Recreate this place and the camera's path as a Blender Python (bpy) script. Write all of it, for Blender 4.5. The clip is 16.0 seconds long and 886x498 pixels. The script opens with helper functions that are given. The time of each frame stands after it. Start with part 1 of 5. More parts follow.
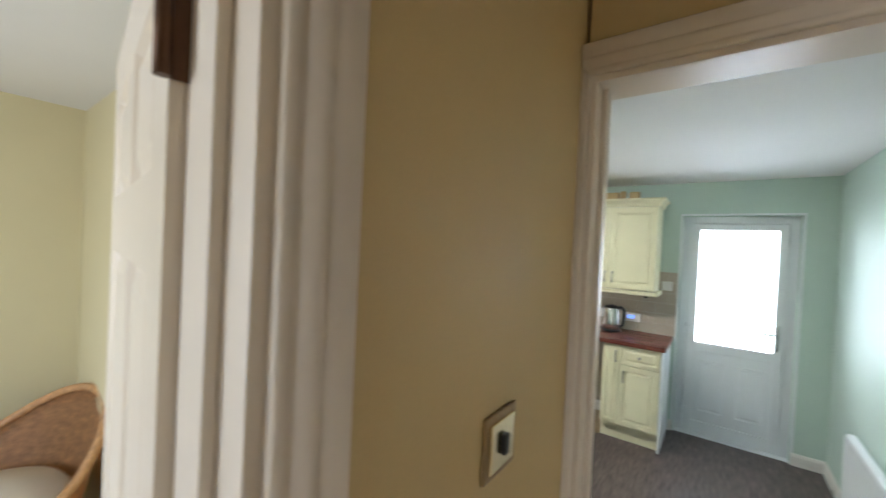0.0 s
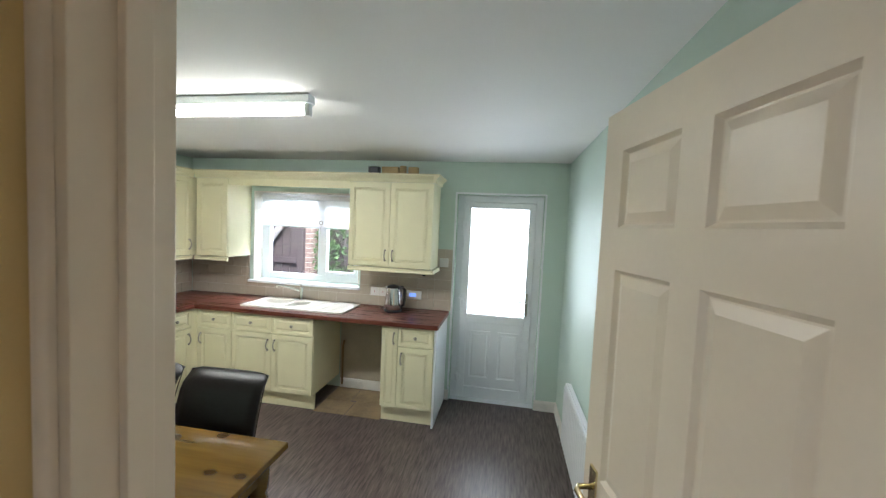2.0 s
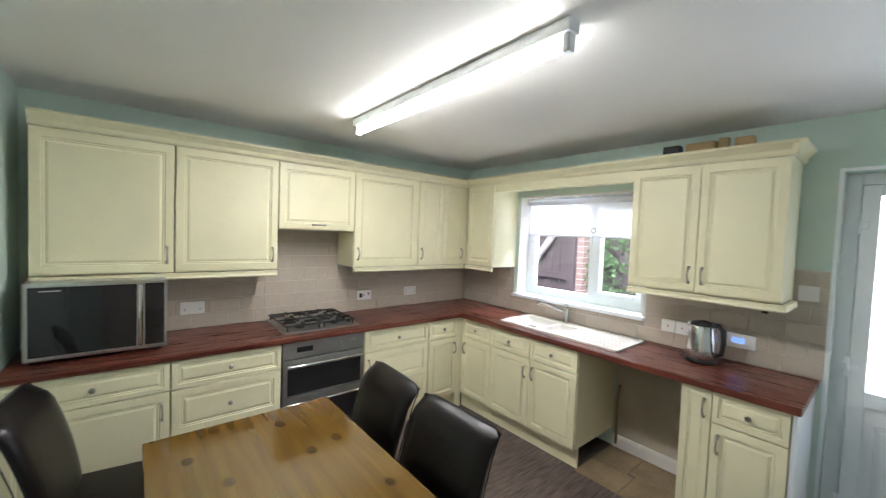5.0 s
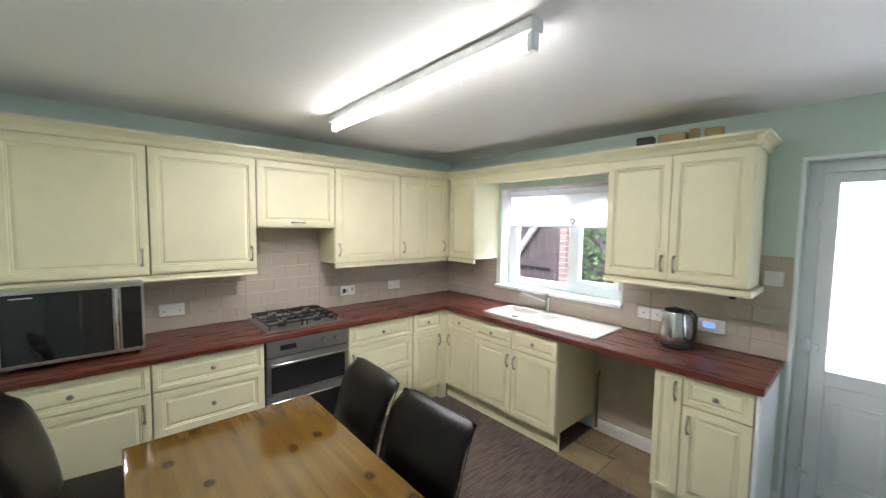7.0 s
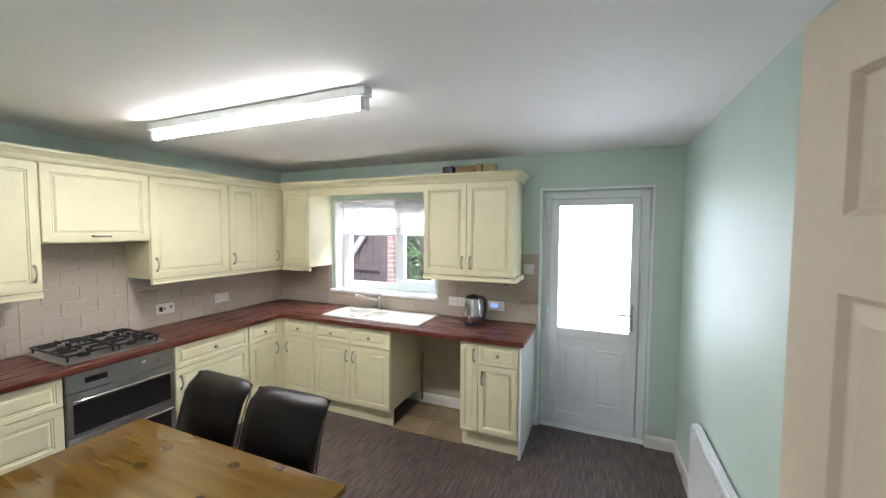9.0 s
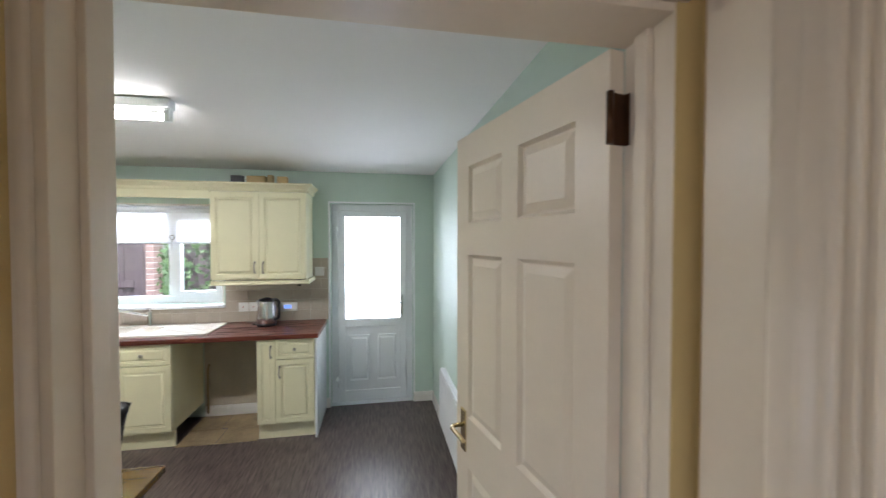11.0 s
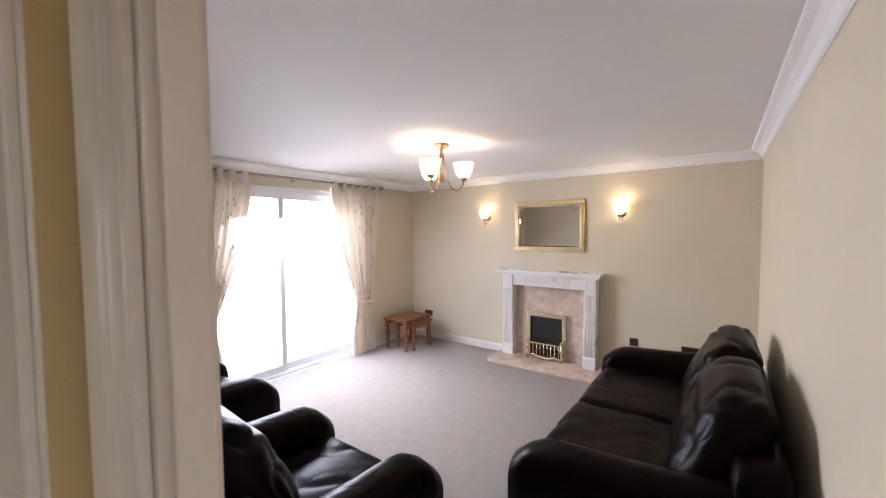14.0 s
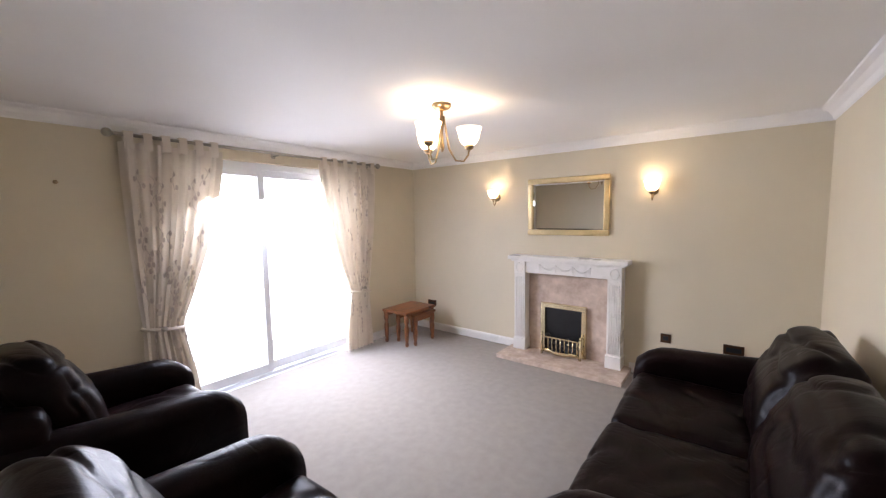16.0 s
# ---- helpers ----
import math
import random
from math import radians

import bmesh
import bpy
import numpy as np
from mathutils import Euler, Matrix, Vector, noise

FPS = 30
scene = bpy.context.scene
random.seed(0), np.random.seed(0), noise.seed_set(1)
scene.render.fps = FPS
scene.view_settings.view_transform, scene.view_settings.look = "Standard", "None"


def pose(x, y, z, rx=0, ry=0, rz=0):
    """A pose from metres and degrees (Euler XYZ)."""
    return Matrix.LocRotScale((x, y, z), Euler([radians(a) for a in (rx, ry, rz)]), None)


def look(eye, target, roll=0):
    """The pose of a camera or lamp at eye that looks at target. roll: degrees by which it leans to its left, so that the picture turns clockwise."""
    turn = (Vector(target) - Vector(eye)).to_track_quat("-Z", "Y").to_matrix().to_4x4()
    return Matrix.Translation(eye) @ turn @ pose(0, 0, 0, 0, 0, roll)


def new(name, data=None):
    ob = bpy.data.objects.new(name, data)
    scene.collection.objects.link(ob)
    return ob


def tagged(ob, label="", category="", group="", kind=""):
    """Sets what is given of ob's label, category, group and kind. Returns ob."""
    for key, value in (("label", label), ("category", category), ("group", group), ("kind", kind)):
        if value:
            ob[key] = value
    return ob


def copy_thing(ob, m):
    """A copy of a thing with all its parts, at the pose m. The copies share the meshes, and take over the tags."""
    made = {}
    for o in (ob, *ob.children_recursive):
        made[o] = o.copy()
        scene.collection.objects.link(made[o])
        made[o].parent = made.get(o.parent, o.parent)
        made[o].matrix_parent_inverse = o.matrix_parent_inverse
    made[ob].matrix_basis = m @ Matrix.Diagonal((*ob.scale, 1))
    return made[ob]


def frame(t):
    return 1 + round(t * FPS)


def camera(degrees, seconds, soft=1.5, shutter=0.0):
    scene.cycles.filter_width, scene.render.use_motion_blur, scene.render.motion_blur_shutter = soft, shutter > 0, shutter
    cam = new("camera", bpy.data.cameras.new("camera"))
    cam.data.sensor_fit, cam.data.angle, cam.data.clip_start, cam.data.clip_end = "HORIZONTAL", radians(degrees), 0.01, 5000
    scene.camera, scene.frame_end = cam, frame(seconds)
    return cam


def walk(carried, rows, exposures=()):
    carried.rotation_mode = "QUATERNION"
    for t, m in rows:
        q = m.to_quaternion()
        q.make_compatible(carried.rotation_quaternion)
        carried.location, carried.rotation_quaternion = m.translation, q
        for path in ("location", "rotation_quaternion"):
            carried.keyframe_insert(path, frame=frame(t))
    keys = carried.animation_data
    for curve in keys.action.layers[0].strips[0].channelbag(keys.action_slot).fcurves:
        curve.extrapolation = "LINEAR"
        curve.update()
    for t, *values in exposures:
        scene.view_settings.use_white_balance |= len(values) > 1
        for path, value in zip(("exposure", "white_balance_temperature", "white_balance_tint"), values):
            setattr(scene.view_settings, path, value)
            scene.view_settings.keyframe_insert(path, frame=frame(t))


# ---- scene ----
# ---- camera ----
cam = camera(99.6, 16.0, soft=1.25, shutter=0.3)
ROWS = [
    (0.0, -0.739, -4.165, 1.657, -0.74, -2.73, 36.54),
    (0.5, -0.648, -4.121, 1.717, 0.84, -2.93, 18.78),
    (1.0, -0.585, -3.990, 1.732, -0.75, -1.72, 6.43),
    (1.5, -0.566, -3.770, 1.720, -3.01, -2.00, 6.67),
    (2.0, -0.541, -3.597, 1.703, -3.32, -2.59, 9.75),
    (2.5, -0.554, -3.470, 1.675, -2.30, -2.63, 13.24),
    (3.0, -0.613, -3.325, 1.656, -1.25, -2.86, 18.67),
    (3.5, -0.681, -3.212, 1.645, -1.17, -2.95, 24.15),
    (4.0, -0.754, -3.095, 1.628, -1.62, -3.00, 32.67),
    (4.5, -0.818, -3.009, 1.621, -2.13, -2.68, 41.15),
    (4.7, -0.835, -2.970, 1.616, -2.17, -2.54, 44.81),
    (5.75, -0.822, -2.885, 1.634, -3.00, -1.50, 58.60),
    (6.8, -0.786, -2.841, 1.654, -3.98, -0.61, 52.64),
    (7.0, -0.780, -2.895, 1.653, -3.91, -0.84, 48.70),
    (7.5, -0.749, -2.993, 1.657, -3.58, -0.96, 40.42),
    (8.0, -0.699, -3.077, 1.673, -2.94, -0.64, 32.99),
    (8.5, -0.632, -3.164, 1.694, -2.66, -0.57, 26.95),
    (8.7, -0.585, -3.195, 1.702, -2.92, -0.44, 25.41),
    (9.75, -0.565, -3.490, 1.688, -2.10, -0.45, 13.80),
    (10.8, -0.580, -3.786, 1.664, -1.30, -0.36, -5.32),
    (11.0, -0.573, -3.836, 1.661, -1.28, -0.04, -9.97),
    (11.5, -0.550, -3.981, 1.649, -0.70, -0.17, -20.71),
    (12.0, -0.512, -4.092, 1.618, -0.44, -0.34, -30.86),
    (12.5, -0.450, -4.145, 1.593, -0.85, -0.40, -39.11),
    (13.0, -0.362, -4.098, 1.605, -1.13, -0.34, -46.41),
    (13.5, -0.270, -3.987, 1.617, -1.66, 0.29, -51.92),
    (14.0, -0.153, -3.912, 1.617, -2.65, 0.49, -53.36),
    (14.5, -0.044, -3.860, 1.608, -3.62, 0.32, -51.71),
    (15.0, 0.058, -3.789, 1.600, -3.88, 0.85, -50.48),
    (15.5, 0.180, -3.715, 1.595, -4.32, 1.16, -50.18),
    (16.0, 0.287, -3.628, 1.589, -5.03, 0.92, -52.35),
]
walk(cam, [(t, pose(x, y, z, 90 + pitch, roll, yaw)) for t, x, y, z, pitch, roll, yaw in ROWS],
     exposures=((0.0, 1.25, 5600, 9), (1.0, 1.10, 5700, 8), (2.5, 1.02, 5700, 11), (4.5, 1.03, 5700, 14), (8.7, 1.07, 5750, 17), (11.0, 1.0, 5700, 15), (12.5, 0.88, 5800, 18), (14.0, 0.79, 5800, 20), (16.0, 0.76, 5800, 19)))

# ---- world and light ----
world = bpy.data.worlds.new("sky")
scene.world = world
world.use_nodes = True
wn = world.node_tree
sky = wn.nodes.new("ShaderNodeTexSky")
sky.sky_type, sky.sun_disc = "NISHITA", False
sky.sun_elevation, sky.sun_rotation = radians(48), radians(200)
wn.links.new(sky.outputs[0], wn.nodes["Background"].inputs[0])
wn.nodes["Background"].inputs[1].default_value = 0.15


def lamp(name, kind, m, energy, color=(1, 1, 1), **kw):
    data = bpy.data.lights.new(name, kind)
    data.energy, data.color = energy, color
    for key, value in kw.items():
        if key == "size":
            data.size = value
        elif key == "size_y":
            data.shape, data.size_y = "RECTANGLE", value
        elif key == "radius":
            data.shadow_soft_size = value
        elif key == "angle":
            data.angle = value
    ob = new(name, data)
    ob.matrix_world = m
    return ob


lamp("sun", "SUN", look((0, 0, 10), (-4.0, 6.0, 0)), 5.0, (1, 0.95, 0.88), angle=radians(0.6))
DAY = (0.93, 0.96, 1.0)
# daylight in the glazed openings: patio door, back door, kitchen window, front door of the hall
lamp("patio_daylight", "AREA", look((2.3, 0.22, 1.72), (2.6, -0.62, 0.1)), 66, (0.90, 0.93, 1.0), size=1.6, size_y=0.5)
lamp("back_door_daylight", "AREA", look((-0.6, 0.19, 1.4), (-2.1, -3, 2.4)), 2.6, DAY, size=0.62, size_y=1.02)
lamp("window_daylight", "AREA", look((-2.6, 0.42, 2.15), (-2.6, -2, 0.6)), 55, DAY, size=1.15, size_y=0.5)
lamp("hall_daylight", "AREA", look((-0.42, -5.55, 1.3), (-0.45, -3, 1.3)), 0.2, (1, 0.93, 0.82), size=0.6, size_y=1.6)
lamp("dining_daylight", "AREA", look((-2.2, -5.65, 1.4), (-2.2, -3, 1.2)), 10, DAY, size=1.2, size_y=1.1)


# ---- helpers ----
def bm_new():
    return bmesh.new()


def box(bm, x0, x1, y0, y1, z0, z1, bevel=0.0, seg=2):
    x0, x1, y0, y1, z0, z1 = min(x0, x1), max(x0, x1), min(y0, y1), max(y0, y1), min(z0, z1), max(z0, z1)
    v = [bm.verts.new((x, y, z)) for x in (x0, x1) for y in (y0, y1) for z in (z0, z1)]
    fs = [bm.faces.new([v[i] for i in q]) for q in ((0, 1, 3, 2), (4, 6, 7, 5), (0, 4, 5, 1), (2, 3, 7, 6), (0, 2, 6, 4), (1, 5, 7, 3))]
    if bevel:
        edges = {e for f in fs for e in f.edges}
        bmesh.ops.bevel(bm, geom=list(edges), offset=bevel, segments=seg, profile=0.6, affect="EDGES", clamp_overlap=True)
    return bm


def cyl(bm, p0, p1, r0, r1=None, seg=14):
    p0, p1 = Vector(p0), Vector(p1)
    r1 = r0 if r1 is None else r1
    q = (p1 - p0).to_track_quat("Z", "Y")
    rings = []
    for p, r in ((p0, r0), (p1, r1)):
        rings.append([bm.verts.new(p + q @ Vector((r * math.cos(a), r * math.sin(a), 0))) for a in [2 * math.pi * i / seg for i in range(seg)]])
    for i in range(seg):
        j = (i + 1) % seg
        bm.faces.new((rings[0][i], rings[0][j], rings[1][j], rings[1][i])).smooth = True
    bm.faces.new(rings[0][::-1])
    bm.faces.new(rings[1])
    return bm


def tube(bm, pts, r, seg=8):
    pts = [Vector(p) for p in pts]
    rings, up = [], None
    for i, p in enumerate(pts):
        d = (pts[min(i + 1, len(pts) - 1)] - pts[max(i - 1, 0)]).normalized()
        if up is None:
            up = d.orthogonal().normalized()
        up = (up - d * up.dot(d)).normalized()
        side = d.cross(up)
        rr = r[i] if isinstance(r, (list, tuple)) else r
        rings.append([bm.verts.new(p + (up * math.cos(a) + side * math.sin(a)) * rr) for a in [2 * math.pi * k / seg for k in range(seg)]])
    for a, b in zip(rings, rings[1:]):
        for k in range(seg):
            j = (k + 1) % seg
            bm.faces.new((a[k], a[j], b[j], b[k])).smooth = True
    bm.faces.new(rings[0][::-1])
    bm.faces.new(rings[-1])
    return bm


def lathe(bm, profile, origin=(0, 0, 0), seg=24, cap=True):
    o = Vector(origin)
    rings = [[bm.verts.new(o + Vector((r * math.cos(a), r * math.sin(a), z))) for a in [2 * math.pi * k / seg for k in range(seg)]] for r, z in profile]
    for a, b in zip(rings, rings[1:]):
        for k in range(seg):
            j = (k + 1) % seg
            bm.faces.new((a[k], a[j], b[j], b[k])).smooth = True
    if cap:
        bm.faces.new(rings[0][::-1])
        bm.faces.new(rings[-1])
    return bm


def sweep(bm, profile, p0, p1, side):
    """A profile of (out, up) pairs drawn along a straight run; side is the way outwards."""
    p0, p1, side = Vector(p0), Vector(p1), Vector(side).normalized()
    a = [bm.verts.new(p0 + side * o + Vector((0, 0, u))) for o, u in profile]
    b = [bm.verts.new(p1 + side * o + Vector((0, 0, u))) for o, u in profile]
    n = len(profile)
    for i in range(n):
        j = (i + 1) % n
        bm.faces.new((a[i], a[j], b[j], b[i]))
    bm.faces.new(a[::-1])
    bm.faces.new(b)
    return bm


def panel_slab(bm, w, h, t, rim=0.06, raised=True, m=None):
    """A framed door leaf: x 0..w, z 0..h, its face at y = -t, with a moulded panel."""
    new_bm = bmesh.new()
    box(new_bm, 0, w, -t, 0, 0, h)
    new_bm.normal_update()
    face = min(new_bm.faces, key=lambda f: f.calc_center_median().y)
    edges = [e for e in face.edges]
    bmesh.ops.bevel(new_bm, geom=edges, offset=0.003, segments=2, affect="EDGES")
    new_bm.normal_update()
    face = max((f for f in new_bm.faces if f.normal.y < -0.99), key=lambda f: f.calc_area())
    rim = min(rim, 0.3 * w, 0.3 * h)
    bmesh.ops.inset_individual(new_bm, faces=[face], thickness=rim, depth=0)
    bmesh.ops.inset_individual(new_bm, faces=[face], thickness=0.006, depth=-0.006)
    bmesh.ops.inset_individual(new_bm, faces=[face], thickness=0.008, depth=0.002)
    bmesh.ops.inset_individual(new_bm, faces=[face], thickness=0.006, depth=-0.004)
    if raised and min(w, h) > 0.16:
        bmesh.ops.inset_individual(new_bm, faces=[face], thickness=0.02, depth=0.006)
    if m is not None:
        bmesh.ops.transform(new_bm, matrix=m, verts=new_bm.verts)
    bmesh.ops.recalc_face_normals(new_bm, faces=new_bm.faces)
    me = bpy.data.meshes.new("tmp")
    new_bm.to_mesh(me)
    new_bm.free()
    bm.from_mesh(me)
    bpy.data.meshes.remove(me)
    return bm


def make(name, bm, mat, parent=None, label="", smooth=False):
    bmesh.ops.recalc_face_normals(bm, faces=bm.faces)
    me = bpy.data.meshes.new(name)
    bm.to_mesh(me)
    bm.free()
    me.materials.append(mat)
    if smooth:
        me.polygons.foreach_set("use_smooth", [True] * len(me.polygons))
    ob = new(name, me)
    if parent is not None:
        ob.parent = parent
    if label:
        tagged(ob, label)
    return ob


def part(name, bm, mat, parent, label="", smooth=False):
    return make(name, bm, mat, parent, label, smooth)


def thing(name, label, category, m=None, group="", kind=""):
    ob = new(name)
    ob.empty_display_size = 0.1
    if m is not None:
        ob.matrix_world = m
    return tagged(ob, label, category, group, kind)


def structure(name, bm, mat, label, category):
    return tagged(make(name, bm, mat), label, category, "", "structure")


# ---- materials ----
def surf(name, col, rough=0.6, var=0.08, scale=3.0, bump=0.15, bscale=120.0, metal=0.0, stretch=(1, 1, 1), col2=None, coat=0.0, spec=0.5):
    mat = bpy.data.materials.new(name)
    mat.use_nodes = True
    nt = mat.node_tree
    b = nt.nodes["Principled BSDF"]
    tc = nt.nodes.new("ShaderNodeTexCoord")
    mp = nt.nodes.new("ShaderNodeMapping")
    mp.inputs["Scale"].default_value = stretch
    nt.links.new(tc.outputs["Object"], mp.inputs[0])
    n1 = nt.nodes.new("ShaderNodeTexNoise")
    n1.inputs["Scale"].default_value, n1.inputs["Detail"].default_value = scale, 5
    n2 = nt.nodes.new("ShaderNodeTexNoise")
    n2.inputs["Scale"].default_value, n2.inputs["Detail"].default_value = bscale, 3
    nt.links.new(mp.outputs[0], n1.inputs[0])
    nt.links.new(mp.outputs[0], n2.inputs[0])
    add = nt.nodes.new("ShaderNodeMath")
    add.operation = "MULTIPLY_ADD"
    add.inputs[1].default_value = 0.35
    nt.links.new(n2.outputs[0], add.inputs[0])
    nt.links.new(n1.outputs[0], add.inputs[2])
    rp = nt.nodes.new("ShaderNodeValToRGB")
    dark = tuple(c * (1 - var) for c in col) if col2 is None else col2
    lite = tuple(min(1, c * (1 + var)) for c in col)
    rp.color_ramp.elements[0].position, rp.color_ramp.elements[0].color = 0.45, (*dark, 1)
    rp.color_ramp.elements[1].position, rp.color_ramp.elements[1].color = 0.9, (*lite, 1)
    nt.links.new(add.outputs[0], rp.inputs[0])
    nt.links.new(rp.outputs[0], b.inputs["Base Color"])
    mr = nt.nodes.new("ShaderNodeMapRange")
    mr.inputs["To Min"].default_value, mr.inputs["To Max"].default_value = max(0.02, rough * 0.85), min(1, rough * 1.15)
    nt.links.new(n1.outputs[0], mr.inputs[0])
    nt.links.new(mr.outputs[0], b.inputs["Roughness"])
    b.inputs["Metallic"].default_value = metal
    b.inputs["Coat Weight"].default_value = coat
    b.inputs["Coat Roughness"].default_value = 0.08
    b.inputs["Specular IOR Level"].default_value = spec
    if bump:
        bp = nt.nodes.new("ShaderNodeBump")
        bp.inputs["Strength"].default_value, bp.inputs["Distance"].default_value = bump, 0.003
        nt.links.new(n2.outputs[0], bp.inputs["Height"])
        nt.links.new(bp.outputs[0], b.inputs["Normal"])
    return mat


def glow(name, col, strength):
    mat = bpy.data.materials.new(name)
    mat.use_nodes = True
    b = mat.node_tree.nodes["Principled BSDF"]
    b.inputs["Base Color"].default_value = (*col, 1)
    b.inputs["Emission Color"].default_value = (*col, 1)
    b.inputs["Emission Strength"].default_value = strength
    b.inputs["Roughness"].default_value = 0.3
    return mat


def glass(name, rough=0.0, col=(1, 1, 1)):
    mat = bpy.data.materials.new(name)
    mat.use_nodes = True
    nt = mat.node_tree
    nt.nodes.remove(nt.nodes["Principled BSDF"])
    tr, gl, mx, fr = (nt.nodes.new(k) for k in ("ShaderNodeBsdfTransparent", "ShaderNodeBsdfGlossy", "ShaderNodeMixShader", "ShaderNodeFresnel"))
    tr.inputs[0].default_value = (*col, 1)
    gl.inputs["Roughness"].default_value = rough
    fr.inputs[0].default_value = 1.45
    nt.links.new(fr.outputs[0], mx.inputs[0])
    nt.links.new(tr.outputs[0], mx.inputs[1])
    nt.links.new(gl.outputs[0], mx.inputs[2])
    nt.links.new(mx.outputs[0], nt.nodes["Material Output"].inputs[0])
    return mat


def grain(name, col, dark, rough, scale=(1.5, 22, 22), knots=False, coat=0.0, bump=0.1):
    """Wood: streaks along local x, with optional knots."""
    mat = surf(name, col, rough, 0.12, 2.2, bump, 9.0, 0, scale, dark, coat)
    if knots:
        nt = mat.node_tree
        b = nt.nodes["Principled BSDF"]
        rp = b.inputs["Base Color"].links[0].from_node
        tc = nt.nodes.new("ShaderNodeTexCoord")
        mp = nt.nodes.new("ShaderNodeMapping")
        mp.inputs["Scale"].default_value = (4.0, 5.4, 1.0)
        vo = nt.nodes.new("ShaderNodeTexVoronoi")
        vo.voronoi_dimensions, vo.inputs["Scale"].default_value = "2D", 0.9
        r2 = nt.nodes.new("ShaderNodeValToRGB")
        r2.color_ramp.elements[0].position, r2.color_ramp.elements[0].color = 0.03, (0.2, 0.09, 0.05, 1)
        r2.color_ramp.elements[1].position, r2.color_ramp.elements[1].color = 0.12, (1, 1, 1, 1)
        mul = nt.nodes.new("ShaderNodeMix")
        mul.data_type, mul.blend_type = "RGBA", "MULTIPLY"
        mul.inputs[0].default_value = 0.85
        nt.links.new(tc.outputs["Object"], mp.inputs[0])
        nt.links.new(mp.outputs[0], vo.inputs[0])
        nt.links.new(vo.outputs["Distance"], r2.inputs[0])
        nt.links.new(rp.outputs[0], mul.inputs[6])
        nt.links.new(r2.outputs[0], mul.inputs[7])
        nt.links.new(mul.outputs[2], b.inputs["Base Color"])
    return mat


M_MINT = surf("mint_paint", (0.57, 0.68, 0.605), 0.55, 0.03, 2.0, 0.06, 260)
M_HALL = surf("ochre_paint", (0.58, 0.43, 0.19), 0.55, 0.05, 2.0, 0.06, 260)
M_CREAM = surf("cream_paint", (0.67, 0.59, 0.435), 0.6, 0.03, 2.0, 0.06, 260)
M_PALE = surf("pale_yellow_paint", (0.70, 0.62, 0.38), 0.6, 0.03, 2.0, 0.06, 260)
M_CEIL = surf("ceiling_paint", (0.85, 0.83, 0.81), 0.75, 0.02, 1.5, 0.08, 180)
M_WHITE = surf("white_gloss_paint", (0.80, 0.77, 0.72), 0.28, 0.03, 4.0, 0.05, 60)
M_TRIM = surf("cream_gloss_paint", (0.76, 0.67, 0.55), 0.38, 0.03, 4.0, 0.05, 60)
M_UPVC = surf("white_plastic", (0.82, 0.84, 0.86), 0.3, 0.02, 3.0, 0.0)
M_UNIT = surf("cream_cabinet", (0.78, 0.73, 0.50), 0.42, 0.03, 5.0, 0.05, 90)
M_CARCASS = surf("pale_board", (0.72, 0.70, 0.62), 0.5, 0.03, 4.0, 0.04, 120)
M_WORKTOP = grain("mahogany_worktop", (0.155, 0.042, 0.024), (0.06, 0.014, 0.009), 0.28, (1.2, 20, 20))
M_WORKTOP_Y = grain("mahogany_worktop_side_run", (0.155, 0.042, 0.024), (0.06, 0.014, 0.009), 0.28, (20, 1.2, 20))
M_TILE = surf("beige_tile", (0.52, 0.45, 0.37), 0.25, 0.10, 2.2, 0.1, 40)
M_GROUT = surf("pale_grout", (0.62, 0.58, 0.52), 0.85, 0.05, 20, 0.1)
M_STEEL = surf("brushed_steel", (0.50, 0.49, 0.48), 0.3, 0.06, 4, 0.03, 40, 1.0, (1, 30, 1))
M_KETTLE = surf("polished_steel", (0.66, 0.65, 0.64), 0.2, 0.06, 4, 0.0, 40, 1.0)
M_OVEN = surf("dark_brushed_steel", (0.46, 0.45, 0.44), 0.32, 0.06, 4, 0.03, 40, 1.0, (1, 30, 1))
M_CHROME = surf("chrome", (0.8, 0.8, 0.8), 0.08, 0.02, 4, 0.0, 40, 1.0)
M_PEWTER = surf("pewter", (0.42, 0.39, 0.33), 0.32, 0.12, 30, 0.1, 90, 1.0)
M_BRASS = surf("polished_brass", (0.84, 0.73, 0.48), 0.2, 0.08, 12, 0.0, 40, 1.0)
M_ANTIQUE = surf("antique_brass", (0.34, 0.25, 0.14), 0.32, 0.12, 20, 0.05, 60, 1.0)
M_GOLD = surf("gilt_frame", (0.66, 0.52, 0.28), 0.32, 0.12, 9, 0.1, 80, 0.85)
M_HINGE = surf("bronze_hinge", (0.10, 0.05, 0.025), 0.4, 0.2, 30, 0.1, 90, 0.7)
M_BLACK = surf("black_enamel", (0.012, 0.012, 0.013), 0.35, 0.2, 20, 0.05)
M_DGLASS = surf("dark_oven_glass", (0.012, 0.012, 0.014), 0.06, 0.1, 3, 0.0)
M_SINK = surf("cream_composite", (0.64, 0.60, 0.53), 0.4, 0.04, 30, 0.05, 200)
M_PINE = grain("varnished_pine", (0.125, 0.069, 0.012), (0.10, 0.052, 0.009), 0.07, (0.7, 13, 13), True, 0.4, 0.0)
M_NEST = grain("antique_pine", (0.26, 0.095, 0.030), (0.11, 0.034, 0.012), 0.32, (1.3, 18, 18), True)


